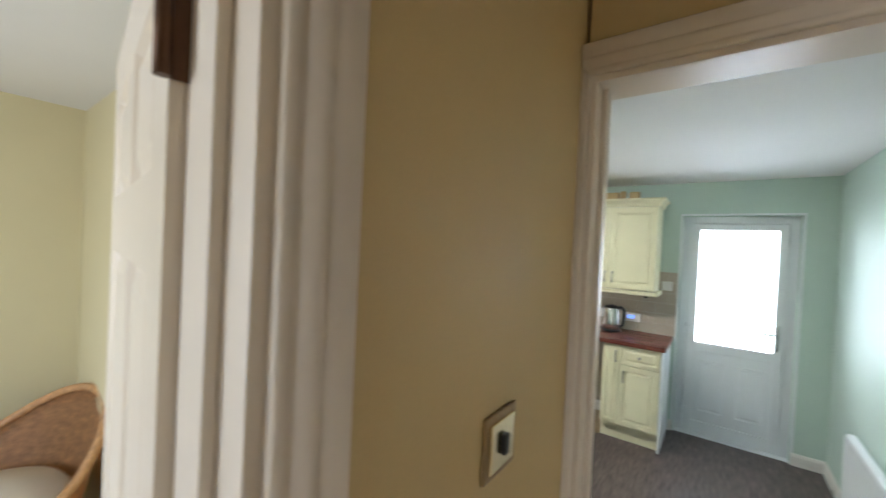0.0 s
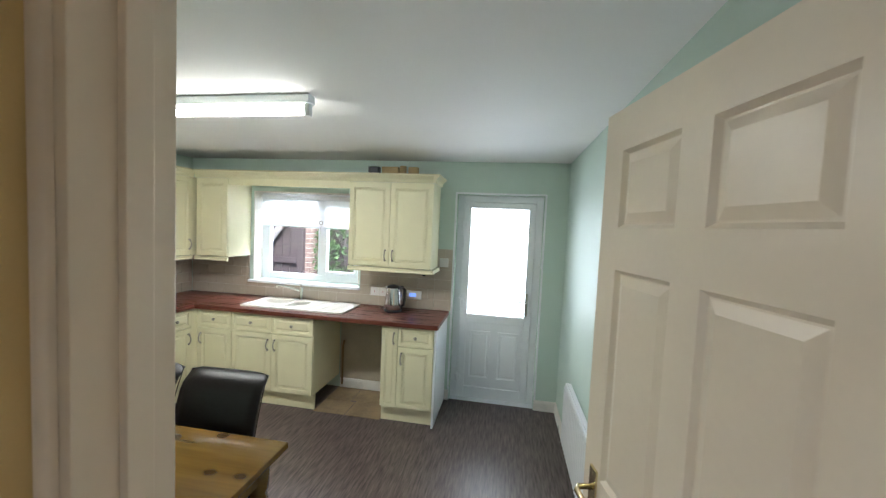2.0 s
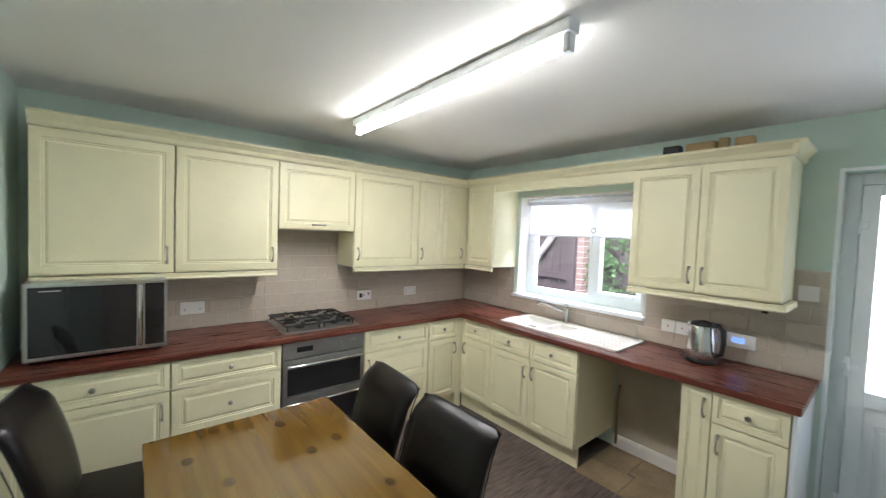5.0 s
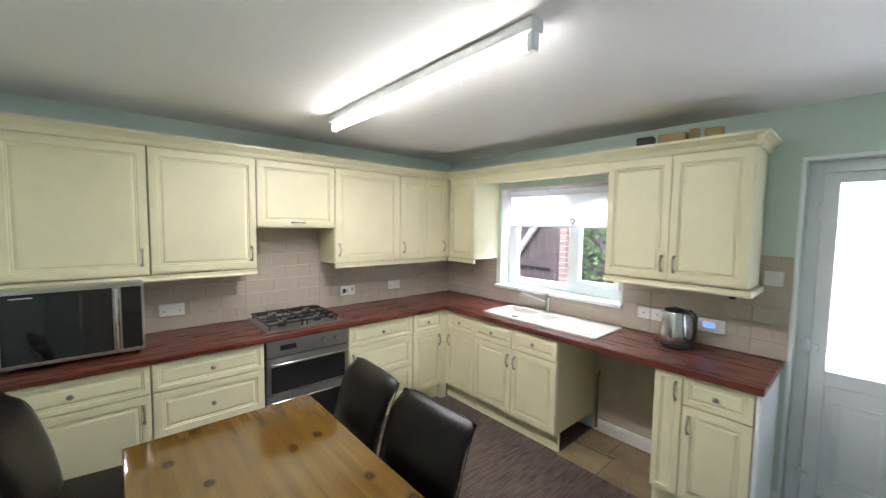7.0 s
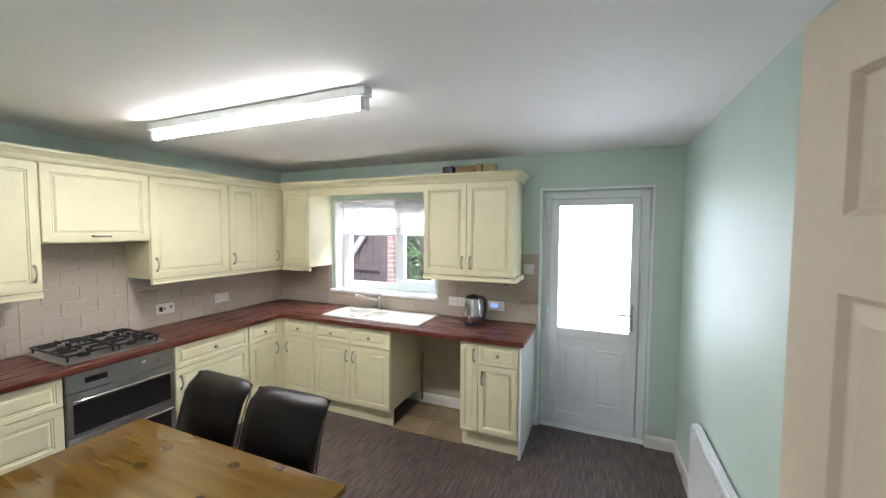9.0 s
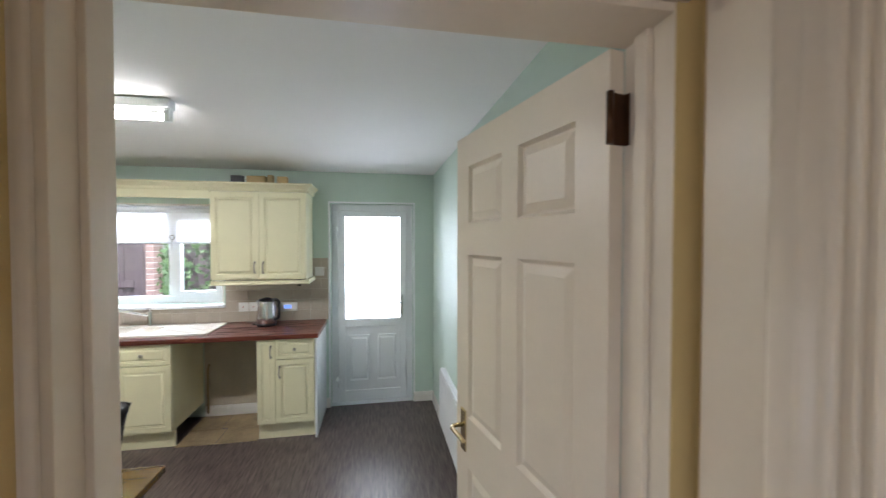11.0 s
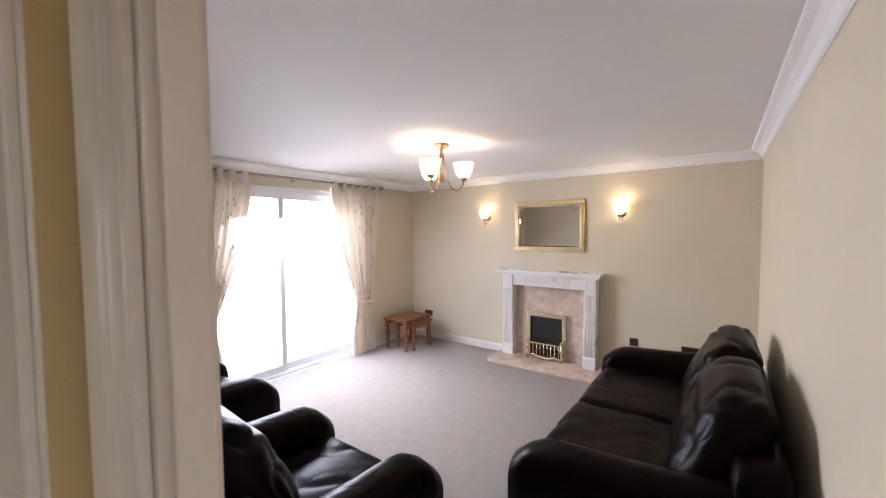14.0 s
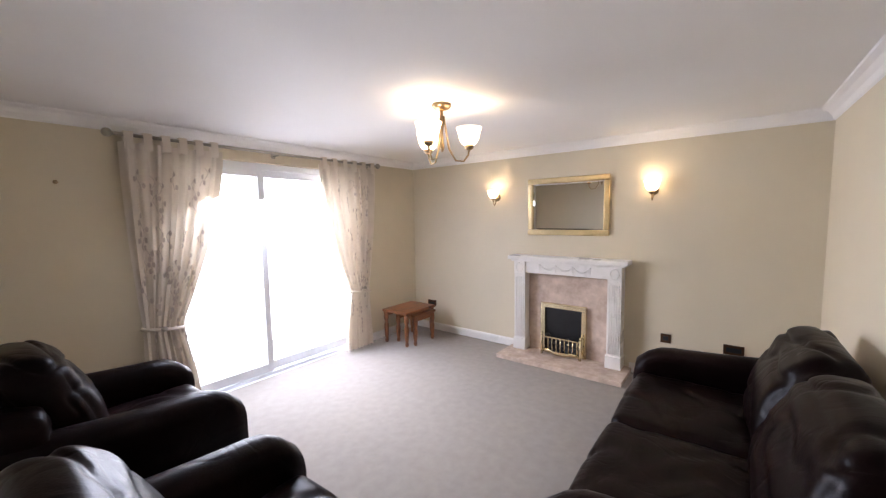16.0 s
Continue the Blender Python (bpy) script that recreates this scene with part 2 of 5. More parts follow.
def creased(mat, scale, depth):
    """Adds fine wrinkles to a hide: thin valleys along the contours of a noise."""
    nt = mat.node_tree
    b = nt.nodes["Principled BSDF"]
    first = b.inputs["Normal"].links[0].from_node
    tc = nt.nodes.new("ShaderNodeTexCoord")
    n = nt.nodes.new("ShaderNodeTexNoise")
    n.inputs["Scale"].default_value, n.inputs["Detail"].default_value, n.inputs["Distortion"].default_value = scale, 2.5, 0.8
    s, a, r = (nt.nodes.new("ShaderNodeMath") for _ in range(3))
    s.operation, a.operation, r.operation = "SUBTRACT", "ABSOLUTE", "MULTIPLY"
    s.inputs[1].default_value = 0.5
    r.inputs[1].default_value, r.use_clamp = 14, True
    nt.links.new(tc.outputs["Object"], n.inputs[0])
    nt.links.new(n.outputs[0], s.inputs[0])
    nt.links.new(s.outputs[0], a.inputs[0])
    nt.links.new(a.outputs[0], r.inputs[0])
    bp = nt.nodes.new("ShaderNodeBump")
    bp.inputs["Strength"].default_value, bp.inputs["Distance"].default_value = 0.4, depth
    nt.links.new(r.outputs[0], bp.inputs["Height"])
    nt.links.new(first.outputs[0], bp.inputs["Normal"])
    nt.links.new(bp.outputs[0], b.inputs["Normal"])
    return mat


M_LEATHER = creased(surf("dark_brown_leather", (0.0062, 0.0027, 0.0025), 0.31, 0.4, 5.0, 0.2, 140, 0, (1, 1, 1), None, 0, 0.07), 4.0, 0.003)
M_CHAIRLEATHER = surf("near_black_leather", (0.006, 0.0042, 0.004), 0.33, 0.3, 6, 0.3, 60, 0, (1, 1, 1), None, 0, 0.28)
M_DARKWOOD = grain("dark_wood", (0.05, 0.022, 0.012), (0.02, 0.008, 0.005), 0.35)
M_VINYL = surf("dark_strip_vinyl", (0.15, 0.115, 0.105), 0.36, 0.2, 2.6, 0.12, 5.5, 0, (26, 2.4, 1), (0.034, 0.024, 0.021))
M_CARPET = surf("beige_carpet", (0.34, 0.307, 0.275), 0.95, 0.05, 14.0, 1.0, 260, 0, (1, 1, 1), (0.312, 0.28, 0.25), 0, 0.1)
M_PLASTER = surf("bare_plaster", (0.50, 0.44, 0.34), 0.85, 0.12, 5, 0.3, 70)
M_SLAB = surf("bare_stone_slab", (0.28, 0.21, 0.12), 0.8, 0.25, 6, 0.3, 60)
M_MARBLE = surf("beige_marble", (0.62, 0.50, 0.41), 0.16, 0.14, 9, 0.0, 22, 0, (1, 1, 1), (0.46, 0.35, 0.275))
M_CURTAIN = surf("cream_curtain", (0.74, 0.66, 0.56), 0.85, 0.05, 6, 0.25, 420)
M_LEAFPRINT = surf("printed_leaf", (0.52, 0.44, 0.38), 0.85, 0.1, 20, 0.1)
M_BLIND = surf("white_blind", (0.82, 0.80, 0.78), 0.8, 0.02, 8, 0.1, 400)
M_WICKER = surf("orange_wicker", (0.55, 0.30, 0.13), 0.5, 0.25, 40, 0.5, 120)
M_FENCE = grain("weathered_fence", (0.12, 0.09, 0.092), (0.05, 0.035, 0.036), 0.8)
M_GREYWOOD = grain("grey_brace", (0.36, 0.32, 0.32), (0.2, 0.17, 0.17), 0.8)
M_IVY = surf("ivy_leaf", (0.09, 0.15, 0.055), 0.5, 0.5, 30, 0.1)
M_BRICK = surf("red_brick", (0.31, 0.21, 0.185), 0.85, 0.25, 12, 0.4, 60)
M_GRASS = surf("lawn", (0.08, 0.12, 0.04), 0.9, 0.3, 6, 0.4, 80)
M_PAVING = surf("pale_paving", (0.45, 0.42, 0.38), 0.85, 0.12, 6, 0.3, 60)
M_MIRROR = surf("mirror_glass", (0.86, 0.87, 0.86), 0.02, 0.0, 2, 0.0, 40, 1.0)
M_PANE = glass("clear_glass")


def backlit(mat, col, share):
    """Lets daylight through a cloth."""
    nt = mat.node_tree
    b = nt.nodes["Principled BSDF"]
    tr, mx = nt.nodes.new("ShaderNodeBsdfTranslucent"), nt.nodes.new("ShaderNodeMixShader")
    tr.inputs[0].default_value = (*col, 1)
    mx.inputs[0].default_value = share
    nt.links.new(b.outputs[0], mx.inputs[1])
    nt.links.new(tr.outputs[0], mx.inputs[2])
    nt.links.new(mx.outputs[0], nt.nodes["Material Output"].inputs[0])


backlit(M_BLIND, (0.9, 0.9, 0.9), 0.6)
backlit(M_CURTAIN, (0.85, 0.74, 0.58), 0.09)
M_TUBE = glow("fluorescent_tube", (1.0, 0.95, 0.80), 16)
# self-lit white for the backdrop sheets that stand in for overexposed daylight
M_OUT = glow("glowing_backdrop", (1.0, 1.0, 1.0), 2.8)
M_SHADE = glow("lit_opal_glass", (1.0, 0.87, 0.64), 1.7)
M_SCREEN = glow("blue_display", (0.15, 0.25, 0.8), 0.8)
M_SOCKET = surf("white_socket", (0.78, 0.76, 0.74), 0.35, 0.02, 5, 0.0)
M_GREYLINE = surf("grey_mark", (0.35, 0.33, 0.32), 0.6, 0.1, 10, 0.0)
M_RED = surf("red_mark", (0.4, 0.05, 0.04), 0.5, 0.1, 10, 0.0)
M_CARD = surf("tan_card", (0.50, 0.36, 0.17), 0.7, 0.15, 9, 0.1)

# ---- structure ----
H = 2.335          # ceiling
LX, LY, LS = 4.31, 0.0, -4.20   # living room: fireplace wall, patio wall, sofa wall
KX = -3.95         # kitchen: hob wall
KS = -3.42         # kitchen: wall behind the table


def wall(name, pieces, mat, label):
    bm = bm_new()
    for q in pieces:
        box(bm, *q)
    return structure(name, bm, mat, label, "wall")


HEAD = 2.06        # top of the door linings
# kitchen walls, each lined with its own paint
wall("wall_kitchen_back", [(KX, -3.2, 0, 0.28, 0, H), (-3.2, -2.0, 0, 0.28, 0, 1.06), (-3.2, -2.0, 0, 0.28, 2.0, H), (-2.0, -1.03, 0, 0.28, 0, H),
     (-1.03, -0.21, 0, 0.28, 2.03, H), (-0.21, 0.0, 0, 0.28, 0, H)], M_MINT, "mint green painted plaster wall with window and back door")
wall("wall_kitchen_hob", [(KX - 0.12, KX, -3.62, 0.28, 0, H)], M_MINT, "mint green painted plaster wall behind the hob")
wall("wall_kitchen_table", [(KX, -1.13, KS - 0.1, KS, 0, H)], M_MINT, "mint green painted plaster wall behind the table")
wall("wall_kitchen_right", [(0.0, 0.045, -3.165, 0.0, 0, H)], M_MINT, "mint green painted plaster wall with radiator")
wall("wall_kitchen_door", [(-1.0, -0.088, -3.225, -3.165, HEAD, H), (-0.088, 0.0, -3.225, -3.165, 0, H), (-1.13, -1.085, KS, -3.225, 0, H), (-1.13, -1.0, -3.225, -3.165, 0, H)], M_MINT,
     "mint green painted plaster around the kitchen doorway")
# hall
wall("wall_hall_door", [(-1.0, -0.088, -3.285, -3.227, HEAD, H), (-0.088, 0.0, -3.291, -3.227, 0, H)], M_HALL, "ochre painted wall around the kitchen doorway")
wall("wall_hall_west", [(-1.083, -1.01, -4.004, -3.227, 0, H), (-1.083, -1.01, -4.75, -4.004, HEAD, H), (-1.083, -1.01, -5.6, -4.75, 0, H)], M_HALL, "ochre painted hall wall with light switch")
wall("wall_hall_east", [(-0.04, -0.012, -3.483, -3.291, 0, H), (-0.04, -0.012, -4.20, -3.483, HEAD, H), (-0.04, -0.012, -5.6, -4.20, 0, H)], M_HALL, "ochre painted hall wall around the living room doorway")
wall("wall_hall_south", [(-1.01, -0.72, -5.7, -5.6, 0, H), (-0.72, -0.12, -5.7, -5.6, 0, 0.5), (-0.72, -0.12, -5.7, -5.6, 2.1, H), (-0.12, 0.0, -5.7, -5.6, 0, H)], M_HALL, "ochre painted hall end wall")
# dining room seen through the open door
wall("wall_dining_east", [(-1.13, -1.085, -4.004, -3.602, 0, H), (-1.13, -1.085, -4.75, -4.004, HEAD, H), (-1.13, -1.085, -5.7, -4.75, 0, H)], M_PALE, "pale yellow painted wall of the side room")
wall("wall_dining_north", [(-3.75, -1.085, -3.66, -3.602, 0, H)], M_PALE, "pale yellow painted wall of the side room")
wall("wall_dining_west", [(-3.85, -3.75, -5.7, -3.602, 0, H)], M_PALE, "pale yellow painted wall of the side room")
wall("wall_dining_south", [(-3.75, -2.85, -5.8, -5.7, 0, H), (-2.85, -1.55, -5.8, -5.7, 0, 0.8), (-2.85, -1.55, -5.8, -5.7, 2.0, H), (-1.55, -1.085, -5.8, -5.7, 0, H)], M_PALE, "pale yellow painted wall of the side room")
# living room
wall("wall_living_west", [(-0.010, 0.010, -3.483, -3.291, 0, H), (0.002, 0.010, -3.291, -3.167, 0, H), (0.047, 0.052, -3.167, LY, 0, H), (-0.010, 0.010, -4.20, -3.483, HEAD, H), (-0.010, 0.010, -4.30, -4.20, 0, H)], M_CREAM, "cream painted wall with the doorway")
wall("wall_living_patio", [(0.002, 1.3, LY, 0.28, 0, H), (1.3, 3.3, LY, 0.28, 2.13, H), (3.3, LX, LY, 0.28, 0, H)], M_CREAM, "cream painted wall around the patio door")
wall("wall_living_fire", [(LX, LX + 0.1, LS - 0.1, 0.28, 0, H)], M_CREAM, "cream painted chimney wall")
wall("wall_living_sofa", [(0.010, LX, LS - 0.1, LS, 0, H)], M_CREAM, "cream painted wall behind the sofa")


def slab(name, x0, x1, y0, y1, z0, z1, mat, label, cat):
    return structure(name, box(bm_new(), x0, x1, y0, y1, z0, z1), mat, label, cat)


slab("floor_kitchen", KX, 0.0, -3.225, 0.02, -0.08, 0.0, M_VINYL, "dark brown strip vinyl floor with pale streaks", "floor")
slab("floor_kitchen_rear", KX, -1.085, KS, -3.225, -0.08, 0.0, M_VINYL, "dark brown strip vinyl floor beside the table", "floor")
slab("floor_hall", -1.085, 0.010, -5.7, -3.225, -0.08, 0.0, M_CARPET, "beige carpet in the hall", "floor")
slab("floor_living", 0.010, LX, LS, LY, -0.08, 0.0, M_CARPET, "beige grey cut pile carpet", "floor")
slab("floor_dining", -3.75, -1.085, -5.7, -3.602, -0.08, 0.0, M_CARPET, "beige carpet in the side room", "floor")
slab("door_sill_back", -1.03, -0.21, 0.02, 0.28, -0.05, -0.001, M_UPVC, "white plastic door sill", "sill")
slab("door_sill_patio", 1.3, 3.3, LY, 0.28, -0.05, -0.001, M_UPVC, "white plastic patio door sill", "sill")
slab("ceiling_kitchen", KX - 0.12, 0.0, -3.225, 0.28, H, H + 0.1, M_CEIL, "white painted plaster ceiling", "ceiling")
slab("ceiling_kitchen_rear", KX - 0.12, -1.085, -3.602, -3.225, H, H + 0.1, M_CEIL, "white painted plaster ceiling", "ceiling")
slab("ceiling_hall", -1.085, 0.010, -5.8, -3.225, H, H + 0.1, M_CEIL, "white painted plaster ceiling", "ceiling")
slab("ceiling_living", 0.010, LX + 0.1, LS - 0.1, 0.28, H, H + 0.1, M_CEIL, "white painted plaster ceiling", "ceiling")
slab("ceiling_dining", -3.85, -1.085, -5.8, -3.602, H, H + 0.1, M_CEIL, "white painted plaster ceiling", "ceiling")

COVE = [(0.002, -0.001), (0.09, -0.001), (0.085, -0.012), (0.055, -0.025), (0.028, -0.05), (0.014, -0.078), (0.002, -0.088)]
SKIRT = [(0.001, 0.001), (0.016, 0.001), (0.016, 0.075), (0.011, 0.09), (0.006, 0.098), (0.001, 0.098)]


def run(name, profile, p0, p1, side, z, mat, label, cat):
    return structure(name, sweep(bm_new(), profile, (*p0, z), (*p1, z), side), mat, label, cat)


for a, b, s in (((0.054, LY), (LX, LY), (0, -1, 0)), ((LX, LY - 0.002), (LX, LS), (-1, 0, 0)), ((0.054, LS), (LX, LS), (0, 1, 0)), ((0.052, LY - 0.002), (0.052, LS), (1, 0, 0))):
    run("coving", COVE, a, b, s, H, M_CEIL, "white plaster coving along the ceiling", "coving")
for a, b, s in (((-1.01, -3.285), (-0.04, -3.285), (0, -1, 0)), ((-1.01, -3.285), (-1.01, -5.6), (1, 0, 0)), ((-0.04, -3.285), (-0.04, -5.6), (-1, 0, 0))):
    run("coving", COVE, a, b, s, H, M_CEIL, "white plaster coving along the hall ceiling", "coving")
for a, b, s in (((0.054, LY), (1.3, LY), (0, -1, 0)), ((3.3, LY), (LX, LY), (0, -1, 0)), ((LX, LY - 0.02), (LX, -1.60), (-1, 0, 0)), ((LX, -2.86), (LX, LS), (-1, 0, 0)),
                ((0.054, LS), (LX - 0.02, LS), (0, 1, 0)), ((0.052, LY - 0.02), (0.052, -3.15), (1, 0, 0))):
    run("baseboard", SKIRT, a, b, s, 0, M_WHITE, "white gloss painted skirting board", "skirting board")
for a, b, s in (((-0.208, 0.0), (0.0, 0.0), (0, -1, 0)), ((0.0, -0.02), (0.0, -3.16), (-1, 0, 0)), ((-2.17, 0.0), (-1.56, 0.0), (0, -1, 0)), ((-1.07, 0.0), (-1.035, 0), (0, -1, 0))):
    run("baseboard", SKIRT, a, b, s, 0, M_WHITE, "white gloss painted skirting board", "skirting board")

ARCH = 0.09


def door_case(name, axis, at, lo, hi, depth0, depth1, head, mat, label, sides):
    """Lining, stops and moulded architraves of a doorway. axis: the way the opening runs ('x' or 'y')."""
    th = thing(name, label, "door frame", None, "", "structure")

    def put(pname, a0, a1, d0, d1, z0, z1, bev=0.002):
        b = bm_new()
        if axis == "x":
            box(b, a0, a1, d0, d1, z0, z1, bev)
        else:
            box(b, d0, d1, a0, a1, z0, z1, bev)
        part(pname, b, mat, th)
    t = 0.022
    put("lining", lo, lo + t, depth0, depth1, 0, head)
    put("lining", hi - t, hi, depth0, depth1, 0, head)
    put("head_lining", lo + t, hi - t, depth0, depth1, head - t, head)
    mid = depth0 * 0.45 + depth1 * 0.55
    put("stop", lo + t, lo + t + 0.012, mid - 0.02, mid + 0.015, 0, head - t)
    put("stop", hi - t - 0.012, hi - t, mid - 0.02, mid + 0.015, 0, head - t)
    for d, out, left, right in sides:
        # one moulded board: rounded inner edge, shallow hollow, raised outer band
        prof = ((0.006, 0.001), (0.006, 0.009), (0.009, 0.012), (0.020, 0.013), (0.024, 0.0105), (0.029, 0.012), (0.040, 0.0165), (0.050, 0.018), (0.053, 0.0155), (0.057, 0.0185), (0.086, 0.0195), (ARCH, 0.017), (ARCH, 0.001))
        e0, e1, eh = lo + t * 0.6, hi - t * 0.6, head - t * 0.6

        def board(ends):
            b = bm_new()
            rings = []
            for side in (0, 1):
                ring = []
                for w_, q_ in prof:
                    al, z_ = ends(w_ * 0.84)[side]
                    dd = d + out * q_
                    ring.append(b.verts.new((al, dd, z_) if axis == "x" else (dd, al, z_)))
                rings.append(ring)
            n_ = len(prof)
            for k in range(n_):
                j = (k + 1) % n_
                f = b.faces.new((rings[0][k], rings[0][j], rings[1][j], rings[1][k]))
                f.smooth = 0 < k < n_ - 2
            b.faces.new(rings[0][::-1])
            b.faces.new(rings[1])
            bmesh.ops.recalc_face_normals(b, faces=b.faces[:])
            part("architrave", b, mat, th)
        if left:
            board(lambda w_: ((e0 - w_, 0), (e0 - w_, eh + w_)))
        if right:
            board(lambda w_: ((e1 + w_, 0), (e1 + w_, eh + w_)))
        board(lambda w_: ((e0 - (w_ if left else 0), eh + w_), (e1 + (w_ if right else 0.012), eh + w_)))
    return th


door_case("door_frame_1", "x", 0, -1.0, -0.068, -3.288, -3.162, HEAD, M_TRIM, "cream gloss painted kitchen door frame with moulded architrave", ((-3.288, -1, True, False),))
door_case("door_frame_2", "y", 0, -4.20, -3.483, -0.043, 0.012, HEAD, M_TRIM, "cream gloss painted living room door frame with moulded architrave", ((-0.043, -1, True, True),))
door_case("door_frame_3", "y", 0, -4.75, -4.01, -1.133, -1.007, HEAD, M_TRIM, "cream gloss painted side room door frame with moulded architrave", ((-1.007, 1, True, True),))

structure("trim_door_corner", box(bm_new(), -0.056, -0.041, -3.4185, -3.312, 0.0, HEAD + 0.062, 0.004), M_TRIM, "cream gloss painted board between the two door frames", "trim")


def panelled_door(name, m, w=0.727, h=2.02, label="", hinge=1.885):
    """Six-panel door leaf: x 0 (hinge) .. w, faces at y 0 and -0.038."""
    th = thing(name, label, "door", m, "", "structure")
    b = bm_new()
    t = 0.036
    sx, mx = 0.095, 0.085
    cols = [(sx, w / 2 - mx / 2), (w / 2 + mx / 2, w - sx)]
    rows = [(0.21, 0.84), (1.02, 1.60), (1.71, 1.91)]
    xs = [0] + [c for q in cols for c in q] + [w]
    zs = [0] + [c for q in rows for c in q] + [h]
    for i in range(5):
        for j in range(7):
            if i % 2 == 1 and j % 2 == 1:
                continue
            box(b, xs[i], xs[i + 1], -t, 0, zs[j], zs[j + 1])
    bmesh.ops.remove_doubles(b, verts=b.verts, dist=0.0002)
    kill = [f for f in b.faces if sum(1 for g in b.faces if g is not f and (g.calc_center_median() - f.calc_center_median()).length < 1e-5)]
    bmesh.ops.delete(b, geom=list(set(kill)), context="FACES")
    part("leaf", b, M_TRIM, th)
    for c in cols:
        for r in rows:
            q = bm_new()
            w2, h2 = c[1] - c[0], r[1] - r[0]
            for s in (1, -1):
                n = bmesh.new()
                y = 0 if s > 0 else -t
                vs = [n.verts.new(p) for p in ((c[0], y, r[0]), (c[1], y, r[0]), (c[1], y, r[1]), (c[0], y, r[1]))]
                f = n.faces.new(vs if s < 0 else vs[::-1])
                n.normal_update()
                bmesh.ops.inset_individual(n, faces=[f], thickness=0.014, depth=-0.011)
                bmesh.ops.inset_individual(n, faces=[f], thickness=0.006, depth=0)
                bmesh.ops.inset_individual(n, faces=[f], thickness=0.032, depth=0.008)
                me = bpy.data.meshes.new("tmp")
                n.to_mesh(me)
                n.free()
                q.from_mesh(me)
                bpy.data.meshes.remove(me)
            me = bpy.data.meshes.new("panel")
            q.to_mesh(me)
            q.free()
            me.materials.append(M_TRIM)
            ob = new("panel", me)
            ob.parent = th
    for s in (0.0, -t):
        out = 1 if s == 0 else -1
        hb = bm_new()
        box(hb, w - 0.085, w - 0.045, s, s + out * 0.007, 0.89, 1.04, 0.003)
        hd = part("handle_plate", hb, M_BRASS, th, "polished brass handle plate")
        lv = bm_new()
        tube(lv, [(w - 0.065, s + out * 0.007, 0.985), (w - 0.065, s + out * 0.045, 0.985), (w - 0.08, s + out * 0.055, 0.985), (w - 0.165, s + out * 0.05, 0.98)], 0.008)
        part("lever", lv, M_BRASS, hd, "polished brass lever")
    for z in (0.25, hinge):
        hg = bm_new()
        cyl(hg, (-0.006, 0.006, z - 0.05), (-0.006, 0.006, z + 0.05), 0.007, seg=10)
        box(hg, -0.004, -0.0015, -t + 0.002, -0.001, z - 0.05, z + 0.05)
        box(hg, -0.014, -0.003, -t - 0.014, -t + 0.002, z - 0.05, z + 0.05)
        part("hinge", hg, M_HINGE, th, "dark bronze butt hinge")
    return th


def leaf_pose(hx, hy, ex, ey):
    return pose(hx, hy, 0.012, 0, 0, math.degrees(math.atan2(ey - hy, ex - hx)))


panelled_door("door_1", leaf_pose(-0.128, -3.172, -0.270, -2.49), label="cream six-panel kitchen door standing open")
panelled_door("door_2", leaf_pose(0.026, -4.142, 0.745, -4.158), label="cream six-panel living room door standing open")
panelled_door("door_3", leaf_pose(-1.14, -4.045, -1.82, -3.935), label="cream six-panel side room door standing open", hinge=1.83)

# back door
bd = thing("door_4", "white plastic half-glazed back door with obscured glass, closed", "door", None, "", "structure")
y0, y1 = 0.10, 0.165
for q in ((-1.03, -0.965, 0, 2.03), (-0.275, -0.21, 0, 2.03)):
    part("door_frame", box(bm_new(), q[0], q[1], y0, y1, q[2], q[3], 0.004), M_UPVC, bd)
part("door_frame", box(bm_new(), -0.965, -0.275, y0, y1, 1.965, 2.03, 0.004), M_UPVC, bd)
part("threshold", box(bm_new(), -0.965, -0.275, y0, y1, 0, 0.03, 0.003), M_UPVC, bd)
ly0, ly1 = 0.082, 0.15
for q in ((-0.972, -0.94, 0.02, 1.97), (-0.30, -0.268, 0.02, 1.97), (-0.94, -0.30, 1.94, 1.97), (-0.94, -0.30, 0.02, 0.06)):
    part("rebate", box(bm_new(), q[0], q[1], ly1 + 0.0005, ly1 + 0.018, q[2], q[3]), M_UPVC, bd)
for q in ((-0.962, -0.895, 0.034, 1.96), (-0.34, -0.278, 0.034, 1.96)):
    part("stile", box(bm_new(), q[0], q[1], ly0, ly1, q[2], q[3], 0.004), M_UPVC, bd)
for q in ((1.905, 1.96), (0.775, 0.855), (0.034, 0.12)):
    part("rail", box(bm_new(), -0.895, -0.34, ly0 + 0.002, ly1, q[0], q[1], 0.004), M_UPVC, bd)
pb = bm_new()
box(pb, -0.895, -0.34, ly0 + 0.018, ly1 - 0.01, 0.12, 0.775)
part("lower_panel", pb, M_UPVC, bd)
for c in (-0.862, -0.583):
    n = bm_new()
    panel_slab(n, 0.21, 0.48, 0.012, 0.012, True, Matrix.Translation((c, ly0 + 0.018, 0.21)))
    part("moulded_panel", n, M_UPVC, bd)
pane = part("pane", box(bm_new(), -0.895, -0.34, 0.112, 0.116, 0.855, 1.905), M_PANE, bd, "obscured glass pane")
pane.visible_shadow = False
hb = bm_new()
box(hb, -0.335, -0.31, ly0 - 0.012, ly0, 0.88, 1.10, 0.004)
hp = part("handle_plate", hb, M_CHROME, bd, "chrome handle plate")
